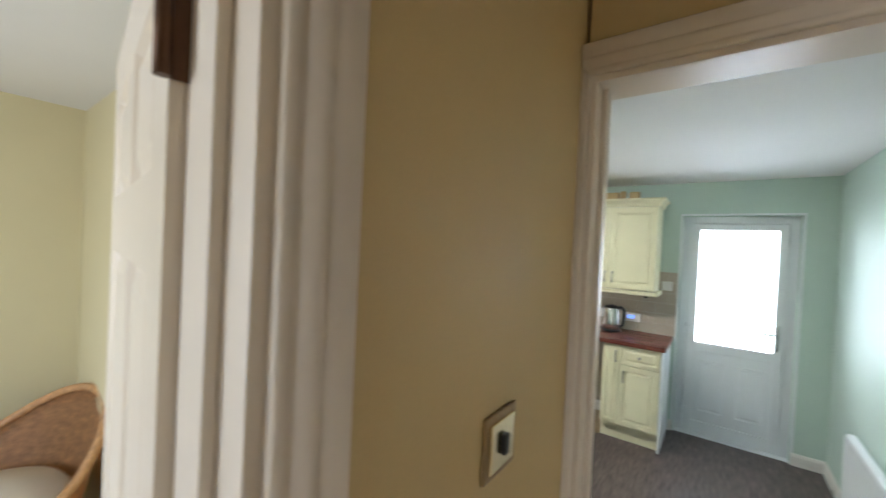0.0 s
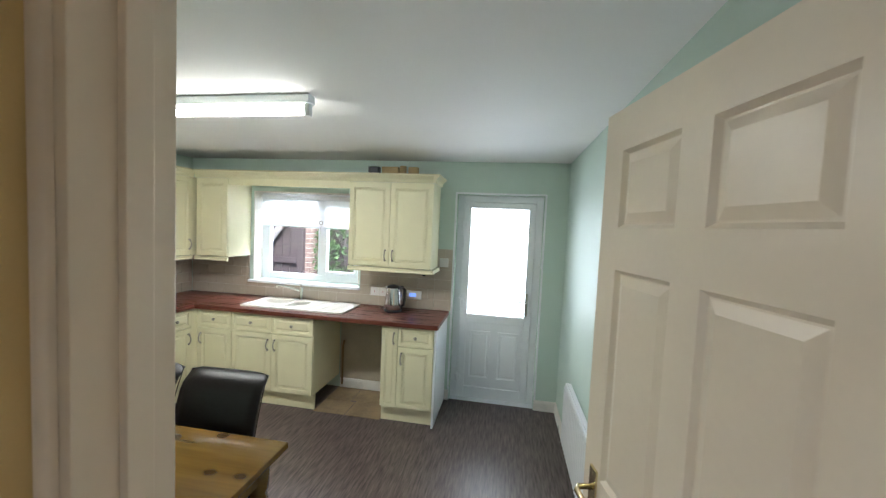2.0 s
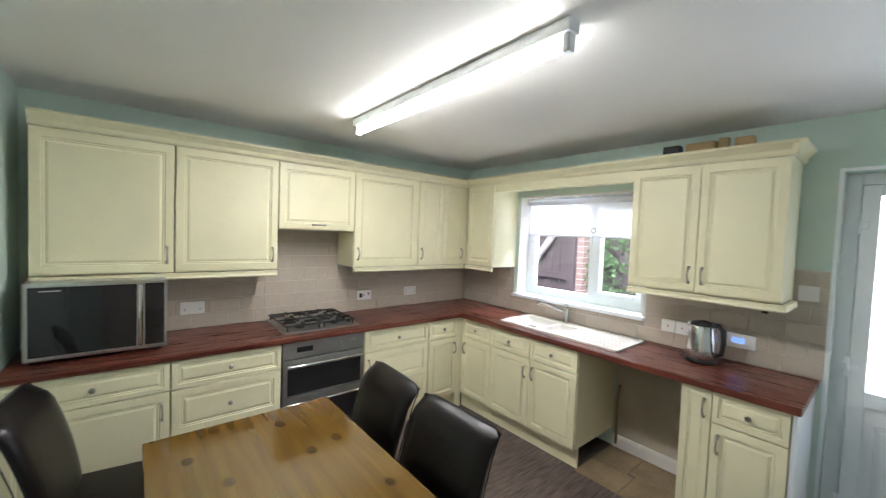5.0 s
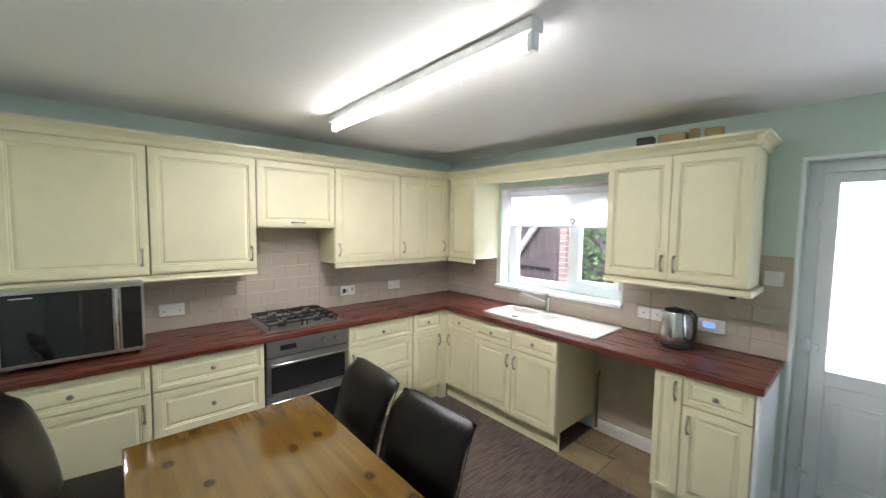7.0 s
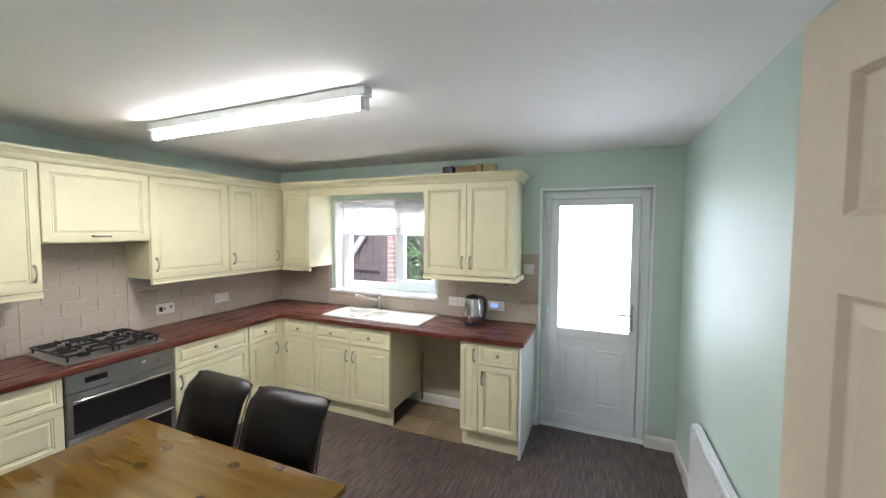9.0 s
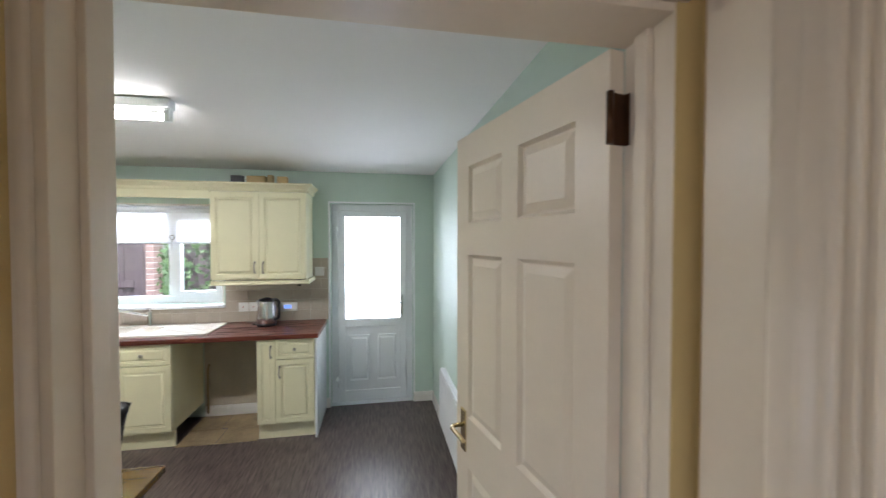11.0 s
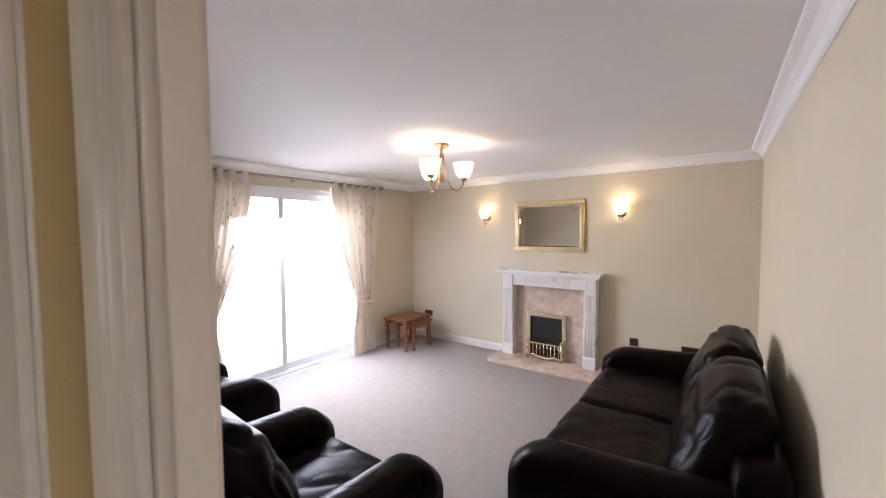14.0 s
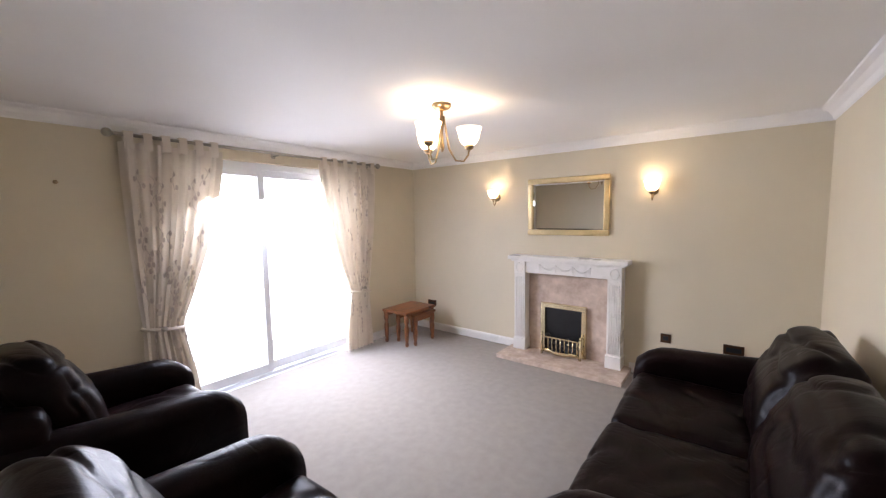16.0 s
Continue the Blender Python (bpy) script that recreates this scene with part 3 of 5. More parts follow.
part("lever", tube(bm_new(), [(-0.322, ly0 - 0.01, 1.02), (-0.322, ly0 - 0.05, 1.02), (-0.335, ly0 - 0.058, 1.02), (-0.43, ly0 - 0.055, 1.02)], 0.008), M_CHROME, hp)
for z in (0.22, 0.98, 1.75):
    hb = bm_new()
    box(hb, -0.99, -0.93, ly0 - 0.014, ly0 + 0.02, z - 0.02, z + 0.02, 0.004)
    cyl(hb, (-0.968, ly0 - 0.014, z - 0.05), (-0.968, ly0 - 0.014, z + 0.05), 0.009)
    part("hinge", hb, M_UPVC, bd)
tb = bm_new()
for q in ((-1.048, -1.03, 0, 2.048), (-0.21, -0.192, 0, 2.048)):
    box(tb, q[0], q[1], -0.006, 0.0, q[2], q[3], 0.002)
box(tb, -1.03, -0.21, -0.006, 0.0, 2.03, 2.048, 0.002)
structure("trim_back_door", tb, M_UPVC, "thin white beading around the back door reveal", "trim")

# kitchen window
wd = thing("window_1", "white plastic kitchen window with an opening side light", "window", None, "", "structure")
wy0, wy1 = 0.13, 0.19
for q in ((-3.2, -3.10, 1.06, 2.0), (-2.07, -2.0, 1.06, 2.0), (-2.53, -2.47, 1.13, 1.93)):
    part("window_frame", box(bm_new(), q[0], q[1], wy0, wy1, q[2], q[3], 0.004), M_UPVC, wd)
for q in ((1.06, 1.13), (1.93, 2.0)):
    part("window_frame", box(bm_new(), -3.10, -2.07, wy0, wy1, q[0], q[1], 0.004), M_UPVC, wd)
sash = bm_new()
for q in ((-2.47, -2.425, 1.13, 1.93), (-2.115, -2.07, 1.13, 1.93), (-2.425, -2.115, 1.13, 1.175), (-2.425, -2.115, 1.885, 1.93)):
    box(sash, q[0], q[1], wy0 - 0.018, wy1 - 0.01, q[2], q[3], 0.003)
part("sash", sash, M_UPVC, wd)
hb = bm_new()
box(hb, -2.30, -2.19, wy0 - 0.03, wy0 - 0.018, 1.145, 1.16, 0.003)
part("window_handle", hb, M_UPVC, wd)
for q in ((-3.10, -2.53), (-2.425, -2.115)):
    p = part("pane", box(bm_new(), q[0], q[1], 0.155, 0.159, 1.13, 1.93), M_PANE, wd)
    p.visible_shadow = False
part("window_sill", box(bm_new(), -3.235, -1.985, -0.045, 0.13, 1.03, 1.058, 0.005), M_UPVC, wd)
rv = bm_new()
box(rv, -3.2, -3.188, -0.004, 0.13, 1.06, 2.0)
box(rv, -2.012, -2.0, -0.004, 0.13, 1.06, 2.0)
box(rv, -3.188, -2.012, -0.004, 0.13, 1.988, 2.0)
structure("trim_window_reveal", rv, M_WHITE, "white painted window reveal", "trim")
bl = thing("roller_blind", "white roller blind half lowered over the kitchen window", "blind")
part("roller", cyl(bm_new(), (-3.16, 0.085, 1.945), (-2.04, 0.085, 1.945), 0.024), M_BLIND, bl)
part("fabric", box(bm_new(), -3.14, -2.05, 0.078, 0.081, 1.645, 1.94), M_BLIND, bl)
part("bottom_bar", box(bm_new(), -3.14, -2.05, 0.072, 0.086, 1.63, 1.645, 0.003), M_UPVC, bl)
rg = bm_new()
tube(rg, [(-2.47 + 0.02 * math.cos(a), 0.068, 1.69 + 0.02 * math.sin(a)) for a in [2 * math.pi * i / 14 for i in range(15)]], 0.004)
tube(rg, [(-2.47, 0.07, 1.67), (-2.475, 0.07, 1.605), (-2.47, 0.07, 1.575)], 0.002)
part("pull_ring", rg, M_PEWTER, bl, "grey ring pull")

# patio door
pd = thing("door_5", "white plastic sliding patio door with two large panes", "patio door", None, "", "structure")
py0, py1 = 0.06, 0.14
for q in ((1.3, 1.36, 0, 2.13), (3.24, 3.3, 0, 2.13)):
    part("door_frame", box(bm_new(), q[0], q[1], py0, py1, q[2], q[3], 0.004), M_UPVC, pd)
part("door_frame", box(bm_new(), 1.36, 3.24, py0, py1, 2.07, 2.13, 0.004), M_UPVC, pd)
part("track", box(bm_new(), 1.36, 3.24, py0 - 0.03, py1, 0, 0.035, 0.004), M_UPVC, pd)
for x0, x1, dy in ((1.36, 2.17, -0.012), (2.10, 3.24, 0.032)):
    lf = bm_new()
    for q in ((x0, x0 + 0.06, 0.036, 2.07), (x1 - 0.06, x1, 0.036, 2.07), (x0 + 0.06, x1 - 0.06, 0.036, 0.12), (x0 + 0.06, x1 - 0.06, 2.0, 2.07)):
        box(lf, q[0], q[1], py0 + dy, py0 + dy + 0.04, q[2], q[3], 0.004)
    l = part("sliding_leaf", lf, M_UPVC, pd)
    p = part("pane", box(bm_new(), x0 + 0.06, x1 - 0.06, py0 + dy + 0.018, py0 + dy + 0.022, 0.12, 2.0), M_PANE, l)
    p.visible_shadow = False

# ---- kitchen units ----
def bow_handle(bm, c, along, out, length=0.1):
    """A bowed pull with spread feet: c its middle on the face, along and out unit vectors."""
    c, a, o = Vector(c), Vector(along), Vector(out)
    pts, rs = [], []
    for i in range(9):
        s = -1 + 2 * i / 8
        pts.append(c + a * (s * length / 2) + o * (0.004 + 0.024 * (1 - s * s)))
        rs.append(0.0075 if abs(s) > 0.7 else 0.0052)
    tube(bm, pts, rs, 8)
    for s in (-1, 1):
        cyl(bm, c + a * (s * length * 0.46), c + a * (s * length * 0.46) + o * 0.008, 0.009, 0.007, 8)


def knob(bm, c, out):
    c, o = Vector(c), Vector(out)
    cyl(bm, c, c + o * 0.012, 0.006, 0.005, 8)
    cyl(bm, c + o * 0.012, c + o * 0.022, 0.012, 0.014, 10)
    cyl(bm, c + o * 0.022, c + o * 0.026, 0.014, 0.008, 10)


def unit(name, label, m, w, depth, z0, z1, fronts, plinth=0.0, sides=M_UNIT, group=""):
    """A cabinet: local x 0..w along its face, face at y=0, body behind (y 0..depth)."""
    th = thing(name, label, "cabinet", m, group)
    part("body", box(bm_new(), 0.001, w - 0.001, 0.0, depth, z0, z1, 0.001, 1), sides, th)
    if plinth:
        part("plinth", box(bm_new(), 0.001, w - 0.001, 0.035, 0.055, 0.0, z0), M_UNIT, th)
    for kind, x0, x1, a, b, pull in fronts:
        d = bm_new()
        panel_slab(d, x1 - x0, b - a, 0.02, 0.055 if (b - a) > 0.2 else 0.032, True, Matrix.Translation((x0, -0.001, a)))
        ob = part(kind, d, M_UNIT, th)
        if pull:
            hb = bm_new()
            if pull == "knob":
                knob(hb, ((x0 + x1) / 2, -0.019, (a + b) / 2), (0, -1, 0))
            elif pull == "bottom":
                bow_handle(hb, ((x0 + x1) / 2, -0.021, a + 0.035), (1, 0, 0), (0, -1, 0))
            else:
                hx = x0 + 0.032 if pull[0] == "l" else x1 - 0.032
                hz = a + 0.10 if pull[1] == "b" else b - 0.10
                bow_handle(hb, (hx, -0.021, hz), (0, 0, 1), (0, -1, 0))
            part("knob" if pull == "knob" else "handle", hb, M_PEWTER, ob, "pewter pull")
    return th


WZ0, WZ1 = 1.325, 2.075     # wall unit doors
BT = 0.848                  # top of base units
FX = -3.62                  # wall unit face on the hob wall


def left_pose(x, y):
    return pose(x, y, 0, 0, 0, 90)   # local x runs along +y, face towards +x


def wall_unit(y0, y1, fronts, label, z0=WZ0 - 0.01):
    return unit("wall_cabinet", label, left_pose(FX - 0.02, y0), y1 - y0, 0.30, z0, WZ1 + 0.01, fronts, 0, M_UNIT, "kitchen wall cabinets")


g = 0.003
wall_unit(-3.34, -2.737, [("door", g, 0.603 - g, WZ0, WZ1, "rb")], "cream wall cabinet with one panelled door above the microwave")
wall_unit(-2.734, -2.14, [("door", g, 0.594 - g, WZ0, WZ1, "rb")], "cream wall cabinet with one panelled door beside the hood")
wall_unit(-2.138, -1.556, [("door", g, 0.582 - g, 1.61, WZ1, "bottom")], "cream hood cabinet with a lift-up panelled door above the hob", 1.60)
wall_unit(-1.554, -0.945, [("door", g, 0.609 - g, WZ0, WZ1, "lb")], "cream wall cabinet with one panelled door")
wall_unit(-0.943, -0.345, [("door", 0.03, 0.31, WZ0, WZ1, "lb"), ("door", 0.315, 0.585, WZ0, WZ1, "rb")], "cream corner wall cabinet with two narrow panelled doors")
unit("wall_cabinet", "narrow cream wall cabinet beside the window", pose(-3.597, -0.325, 0), 0.362, 0.325, WZ0 - 0.01, WZ1 + 0.01, [("door", 0.022, 0.359, WZ0, WZ1, "")], 0, M_UNIT, "kitchen wall cabinets")
unit("wall_cabinet", "cream wall cabinet with two panelled doors beside the back door", pose(-1.98, -0.325, 0), 0.785, 0.325, WZ0 - 0.01, WZ1 + 0.01,
     [("door", g, 0.39, WZ0, WZ1, "rb"), ("door", 0.394, 0.782, WZ0, WZ1, "lb")], 0, M_UNIT, "kitchen wall cabinets")

CORN = [(0.0, 0.0), (0.012, 0.0), (0.018, 0.012), (0.022, 0.03), (0.045, 0.055), (0.052, 0.06), (0.052, 0.075), (0.0, 0.075)]
PEL = [(0.0, 0.0), (0.02, 0.0), (0.026, 0.008), (0.022, 0.018), (0.024, 0.038), (0.0, 0.038)]


def trim_run(name, profile, pts, z, label):
    th = thing(name, label, "trim", None, "", "structure")
    for a, b, s in pts:
        part("moulding", sweep(bm_new(), profile, (*a, z), (*b, z), s), M_UNIT, th)


trim_run("trim_cornice", CORN, [((FX - 0.02, -3.34), (FX - 0.02, -0.33), (1, 0, 0)), ((FX + 0.02, -0.325), (-1.17, -0.325), (0, -1, 0)), ((-1.195, -0.37), (-1.195, 0.0), (1, 0, 0))], WZ1 + 0.012,
         "cream moulded cornice along the tops of the wall cabinets")
trim_run("trim_pelmet", PEL, [((FX - 0.02, -3.34), (FX - 0.02, -2.142), (1, 0, 0)), ((FX - 0.02, -1.552), (FX - 0.02, -0.345), (1, 0, 0)), ((-3.597, -0.325), (-3.235, -0.325), (0, -1, 0)),
         ((-1.98, -0.325), (-1.18, -0.325), (0, -1, 0)), ((-1.197, -0.345), (-1.197, 0.0), (1, 0, 0))], WZ0 - 0.052, "cream light pelmet below the wall cabinets")
br = bm_new()
box(br, -3.233, -1.982, -0.335, -0.318, 2.02, WZ1 + 0.012)
box(br, -3.233, -1.982, -0.318, -0.005, 2.055, 2.07)
structure("trim_window_bridge", br, M_UNIT, "cream bridging board between the wall cabinets over the window", "trim")
fill = bm_new()
box(fill, FX - 0.05, FX - 0.003, -0.36, -0.29, WZ0 - 0.01, WZ1 + 0.01)
structure("trim_corner_post", fill, M_UNIT, "cream corner post between the wall cabinets", "trim")
fill = bm_new()
box(fill, -3.42, -3.37, -0.62, -0.55, 0.0, 0.848)
structure("trim_base_post", fill, M_UNIT, "cream corner post between the base cabinets", "trim")
tops = bm_new()
box(tops, KX + 0.002, FX - 0.02, -3.34, -0.002, WZ1 + 0.011, WZ1 + 0.02)
box(tops, FX - 0.02, -1.20, -0.32, -0.002, WZ1 + 0.011, WZ1 + 0.02)
structure("trim_cabinet_tops", tops, M_CARCASS, "pale dusty tops of the wall cabinets", "trim")

BX = -3.39   # base unit face on the hob wall
PL = 0.14
DZ = 0.675


def base_left(y0, y1, fronts, label):
    return unit("base_cabinet", label, left_pose(BX, y0), y1 - y0, 0.54, PL, BT, fronts, PL, M_UNIT, "kitchen base cabinets")


base_left(-3.405, -2.767, [("drawer_front", g, 0.635, DZ + 0.005, BT - 0.004, "knob"), ("door", g, 0.635, PL + 0.005, DZ - 0.002, "rt")], "cream base cabinet with a drawer over a panelled door")
base_left(-2.765, -2.172, [("drawer_front", g, 0.59, DZ + 0.005, BT - 0.004, "knob"), ("drawer_front", g, 0.59, 0.41, DZ - 0.002, "knob"), ("drawer_front", g, 0.59, PL + 0.005, 0.405, "knob")],
          "cream base cabinet with three panelled drawers beside the oven")
base_left(-1.565, -0.955, [("drawer_front", g, 0.607, DZ + 0.005, BT - 0.004, "knob"), ("drawer_front", g, 0.607, 0.41, DZ - 0.002, "lt"), ("drawer_front", g, 0.607, PL + 0.005, 0.405, "knob")],
          "cream base cabinet with three panelled drawers behind the chairs")
base_left(-0.945, -0.595, [("drawer_front", g, 0.325, DZ + 0.005, BT - 0.004, "knob"), ("door", g, 0.325, PL + 0.005, DZ - 0.002, "rt")], "narrow cream base cabinet in the corner")


def base_back(x0, x1, fronts, label):
    return unit("base_cabinet", label, pose(x0, -0.555, 0), x1 - x0, 0.54, PL, BT, fronts, PL, M_UNIT, "kitchen base cabinets")


base_back(-3.385, -2.99, [("drawer_front", 0.045, 0.393, DZ + 0.005, BT - 0.004, "knob"), ("door", 0.045, 0.393, PL + 0.005, DZ - 0.002, "lt")], "cream corner base cabinet with drawer front and door")
base_back(-2.988, -2.18, [("drawer_front", g, 0.401, DZ + 0.005, BT - 0.004, "knob"), ("drawer_front", 0.406, 0.804, DZ + 0.005, BT - 0.004, "knob"),
                          ("door", g, 0.401, PL + 0.005, DZ - 0.002, "rt"), ("door", 0.406, 0.804, PL + 0.005, DZ - 0.002, "lt")], "cream sink base cabinet with two doors")
base_back(-1.55, -1.095, [("door", g, 0.143, PL + 0.005, BT - 0.004, "rt"), ("drawer_front", 0.147, 0.452, DZ + 0.005, BT - 0.004, "knob"), ("door", 0.147, 0.452, PL + 0.005, DZ - 0.002, "lt")],
          "cream base cabinet beside the back door")
ep = thing("end_panel", "white end panel of the kitchen base cabinets", "panel")
part("board", box(bm_new(), -1.092, -1.074, -0.575, -0.002, 0, BT, 0.002), M_UPVC, ep)

# worktop in two mitred runs with a rounded nose
wt = thing("worktop", "glossy mahogany-effect L-shaped kitchen worktop", "worktop")
w1 = bm_new()
box(w1, KX + 0.002, -3.35, -3.412, -0.602, BT + 0.001, 0.885, 0.008)
part("hob_run", w1, M_WORKTOP_Y, wt)
for q in ((KX + 0.002, -3.35, -0.600, -0.002), (-3.349, -2.955, -0.588, -0.002), (-2.955, -1.965, -0.588, -0.485), (-2.955, -1.965, -0.075, -0.002), (-1.965, -1.062, -0.588, -0.002)):
    part("sink_run", box(bm_new(), *q, BT + 0.001, 0.885), M_WORKTOP, wt)
part("nose", box(bm_new(), -3.349, -1.062, -0.602, -0.5885, BT + 0.001, 0.885, 0.006), M_WORKTOP, wt)
part("joint_strip", box(bm_new(), KX + 0.01, -3.352, -0.6025, -0.5995, 0.8852, 0.8862), M_STEEL, wt)

# hob and oven
ov = thing("built_in_oven", "stainless steel double oven with dark glass doors under the hob", "oven", left_pose(BX, -2.165))
w = 0.593
part("body", box(bm_new(), 0.002, w - 0.002, 0.0, 0.52, 0.08, BT - 0.002), M_BLACK, ov)
part("control_panel", box(bm_new(), 0.002, w - 0.002, -0.022, 0.0, 0.735, BT - 0.004, 0.003), M_OVEN, ov)
for z0, z1, gz0, gz1 in ((0.475, 0.728, 0.487, 0.668), (0.10, 0.468, 0.115, 0.405)):
    d = part("oven_door", box(bm_new(), 0.002, w - 0.002, -0.024, 0.0, z0, z1, 0.004), M_OVEN, ov)
    part("glass", box(bm_new(), 0.03, w - 0.03, -0.027, -0.0235, gz0, gz1, 0.002), M_DGLASS, d)
    hb = bm_new()
    tube(hb, [(0.03, -0.024, z1 - 0.035), (0.03, -0.055, z1 - 0.035), (0.05, -0.062, z1 - 0.035), (w - 0.05, -0.062, z1 - 0.035), (w - 0.03, -0.055, z1 - 0.035), (w - 0.03, -0.024, z1 - 0.035)], 0.009)
    part("handle", hb, M_CHROME, d)
for x in (0.40, 0.50):
    kb = bm_new()
    cyl(kb, (x, -0.022, 0.79), (x, -0.04, 0.79), 0.022, 0.019, 18)
    part("knob", kb, M_STEEL, ov)
part("clock", box(bm_new(), 0.09, 0.2, -0.0245, -0.0215, 0.775, 0.81), M_DGLASS, ov)
hob = thing("gas_hob", "stainless steel gas hob with black cast grates", "hob", left_pose(-3.43, -2.14) @ pose(0, 0, 0.887))
part("plate", box(bm_new(), 0, 0.56, 0, 0.48, 0, 0.012, 0.004), M_STEEL, hob)
for x, y, r in ((0.14, 0.12, 0.035), (0.14, 0.36, 0.045), (0.40, 0.12, 0.03), (0.40, 0.36, 0.038)):
    cyl(b := bm_new(), (x, y, 0.012), (x, y, 0.024), r, r * 0.95, 20)
    cyl(b, (x, y, 0.024), (x, y, 0.032), r * 0.75, r * 0.7, 20)
    part("burner", b, M_BLACK, hob)
for x0 in (0.02, 0.28):
    gb = bm_new()
    x1 = x0 + 0.245
    for y in (0.03, 0.235, 0.45):
        box(gb, x0, x1, y - 0.005, y + 0.005, 0.042, 0.054, 0.002)
    for x in (x0, x1):
        box(gb, x - 0.005, x + 0.005, 0.03, 0.45, 0.042, 0.054, 0.002)
    for cy in (0.12, 0.36):
        cx = (x0 + x1) / 2
        box(gb, cx - 0.004, cx + 0.004, cy - 0.10, cy - 0.03, 0.044, 0.062, 0.002)
        box(gb, cx - 0.004, cx + 0.004, cy + 0.03, cy + 0.10, 0.044, 0.062, 0.002)
        box(gb, x0, cx - 0.03, cy - 0.004, cy + 0.004, 0.044, 0.062, 0.002)
        box(gb, cx + 0.03, x1, cy - 0.004, cy + 0.004, 0.044, 0.062, 0.002)
    for x in (x0 + 0.01, x1 - 0.01):
        for y in (0.035, 0.445):
            cyl(gb, (x, y, 0.012), (x, y, 0.045), 0.006, seg=8)
    part("grate", gb, M_BLACK, hob, "black cast iron pan support")
for i in range(4):
    kb = bm_new()
    cyl(kb, (0.51, 0.10 + i * 0.09, 0.012), (0.51, 0.10 + i * 0.09, 0.034), 0.017, 0.015, 14)
    part("knob", kb, M_BLACK, hob)

# sink
sk = thing("sink", "cream composite one-and-a-half bowl sink with drainer", "sink", pose(-2.97, -0.50, 0.886))
SW, SD = 1.02, 0.44


def rrect(x0, x1, y0, y1, r, n=5):
    out = []
    for cx, cy, a0 in ((x1 - r, y1 - r, 0), (x0 + r, y1 - r, 90), (x0 + r, y0 + r, 180), (x1 - r, y0 + r, 270)):
        for i in range(n + 1):
            a = radians(a0 + 90 * i / n)
            out.append((cx + r * math.cos(a), cy + r * math.sin(a)))
    return out


rim = bm_new()
outer = rrect(0, SW, 0, SD, 0.02)
vo = [rim.verts.new((x, y, 0.012)) for x, y in outer]
vb = [rim.verts.new((x, y, 0.0)) for x, y in outer]
for i in range(len(vo)):
    j = (i + 1) % len(vo)
    rim.faces.new((vb[i], vb[j], vo[j], vo[i]))
holes = [rrect(0.03, 0.36, 0.04, 0.37, 0.05), rrect(0.39, 0.56, 0.07, 0.34, 0.045)]
edges = [rim.edges.get((vo[i], vo[(i + 1) % len(vo)])) for i in range(len(vo))]
loops = []
for hs in holes:
    vs = [rim.verts.new((x, y, 0.012)) for x, y in hs]
    edges += [rim.edges.new((vs[i], vs[(i + 1) % len(vs)])) for i in range(len(vs))]
    loops.append(vs)
bmesh.ops.triangle_fill(rim, use_beauty=True, edges=edges)
for vs, dz in zip(loops, (-0.032, -0.028)):
    prev = vs
    cx, cy = sum(v.co.x for v in vs) / len(vs), sum(v.co.y for v in vs) / len(vs)
    for k, (f, z) in enumerate(((0.985, 0.006), (0.93, dz), (0.6, dz - 0.003))):
        cur = [rim.verts.new((cx + (v.co.x - cx) * f, cy + (v.co.y - cy) * f, z)) for v in vs]
        for i in range(len(vs)):
            j = (i + 1) % len(vs)
            rim.faces.new((prev[i], prev[j], cur[j], cur[i])).smooth = True
        prev = cur
    rim.faces.new(prev)
part("basin", rim, M_SINK, sk)
for i in range(7):
    part("drainer_rib", box(bm_new(), 0.62, 0.97, 0.06 + i * 0.05, 0.068 + i * 0.05, 0.012, 0.016, 0.002), M_SINK, sk)
for x, y in ((0.195, 0.205), (0.475, 0.205)):
    part("waste", cyl(bm_new(), (x, y, -0.037), (x, y, -0.03), 0.03, seg=18), M_CHROME, sk)
tp = thing("mixer_tap", "chrome single-lever mixer tap behind the sink", "tap", pose(-2.585, -0.085, 0.897))
part("column", lathe(bm_new(), [(0.026, 0), (0.024, 0.01), (0.02, 0.02), (0.02, 0.12), (0.016, 0.13)]), M_CHROME, tp)
part("spout", tube(bm_new(), [(0, 0, 0.085), (-0.03, -0.03, 0.10), (-0.10, -0.09, 0.135), (-0.16, -0.135, 0.16), (-0.175, -0.15, 0.155), (-0.178, -0.153, 0.14)], 0.011), M_CHROME, tp)
part("lever", tube(bm_new(), [(0, 0, 0.13), (0.0, -0.005, 0.15), (0.01, -0.05, 0.165)], [0.014, 0.012, 0.006]), M_CHROME, tp)

# kettle
kt = thing("kettle", "brushed steel jug kettle with black handle", "kettle", pose(-1.57, -0.20, 0.887, 0, 0, -20) @ Matrix.Scale(1.08, 4))
part("base", lathe(bm_new(), [(0.078, 0), (0.08, 0.012), (0.075, 0.02)]), M_BLACK, kt)
part("jug", lathe(bm_new(), [(0.074, 0.021), (0.078, 0.03), (0.076, 0.08), (0.068, 0.16), (0.063, 0.205), (0.06, 0.21)], seg=28), M_KETTLE, kt)
part("lid", lathe(bm_new(), [(0.061, 0.211), (0.058, 0.222), (0.03, 0.23), (0.012, 0.236)]), M_BLACK, kt)
part("handle", tube(bm_new(), [(0.055, 0, 0.215), (0.09, 0, 0.222), (0.115, 0, 0.20), (0.118, 0, 0.13), (0.11, 0, 0.07), (0.076, 0, 0.05)], [0.014, 0.014, 0.014, 0.013, 0.012, 0.012]), M_BLACK, kt)
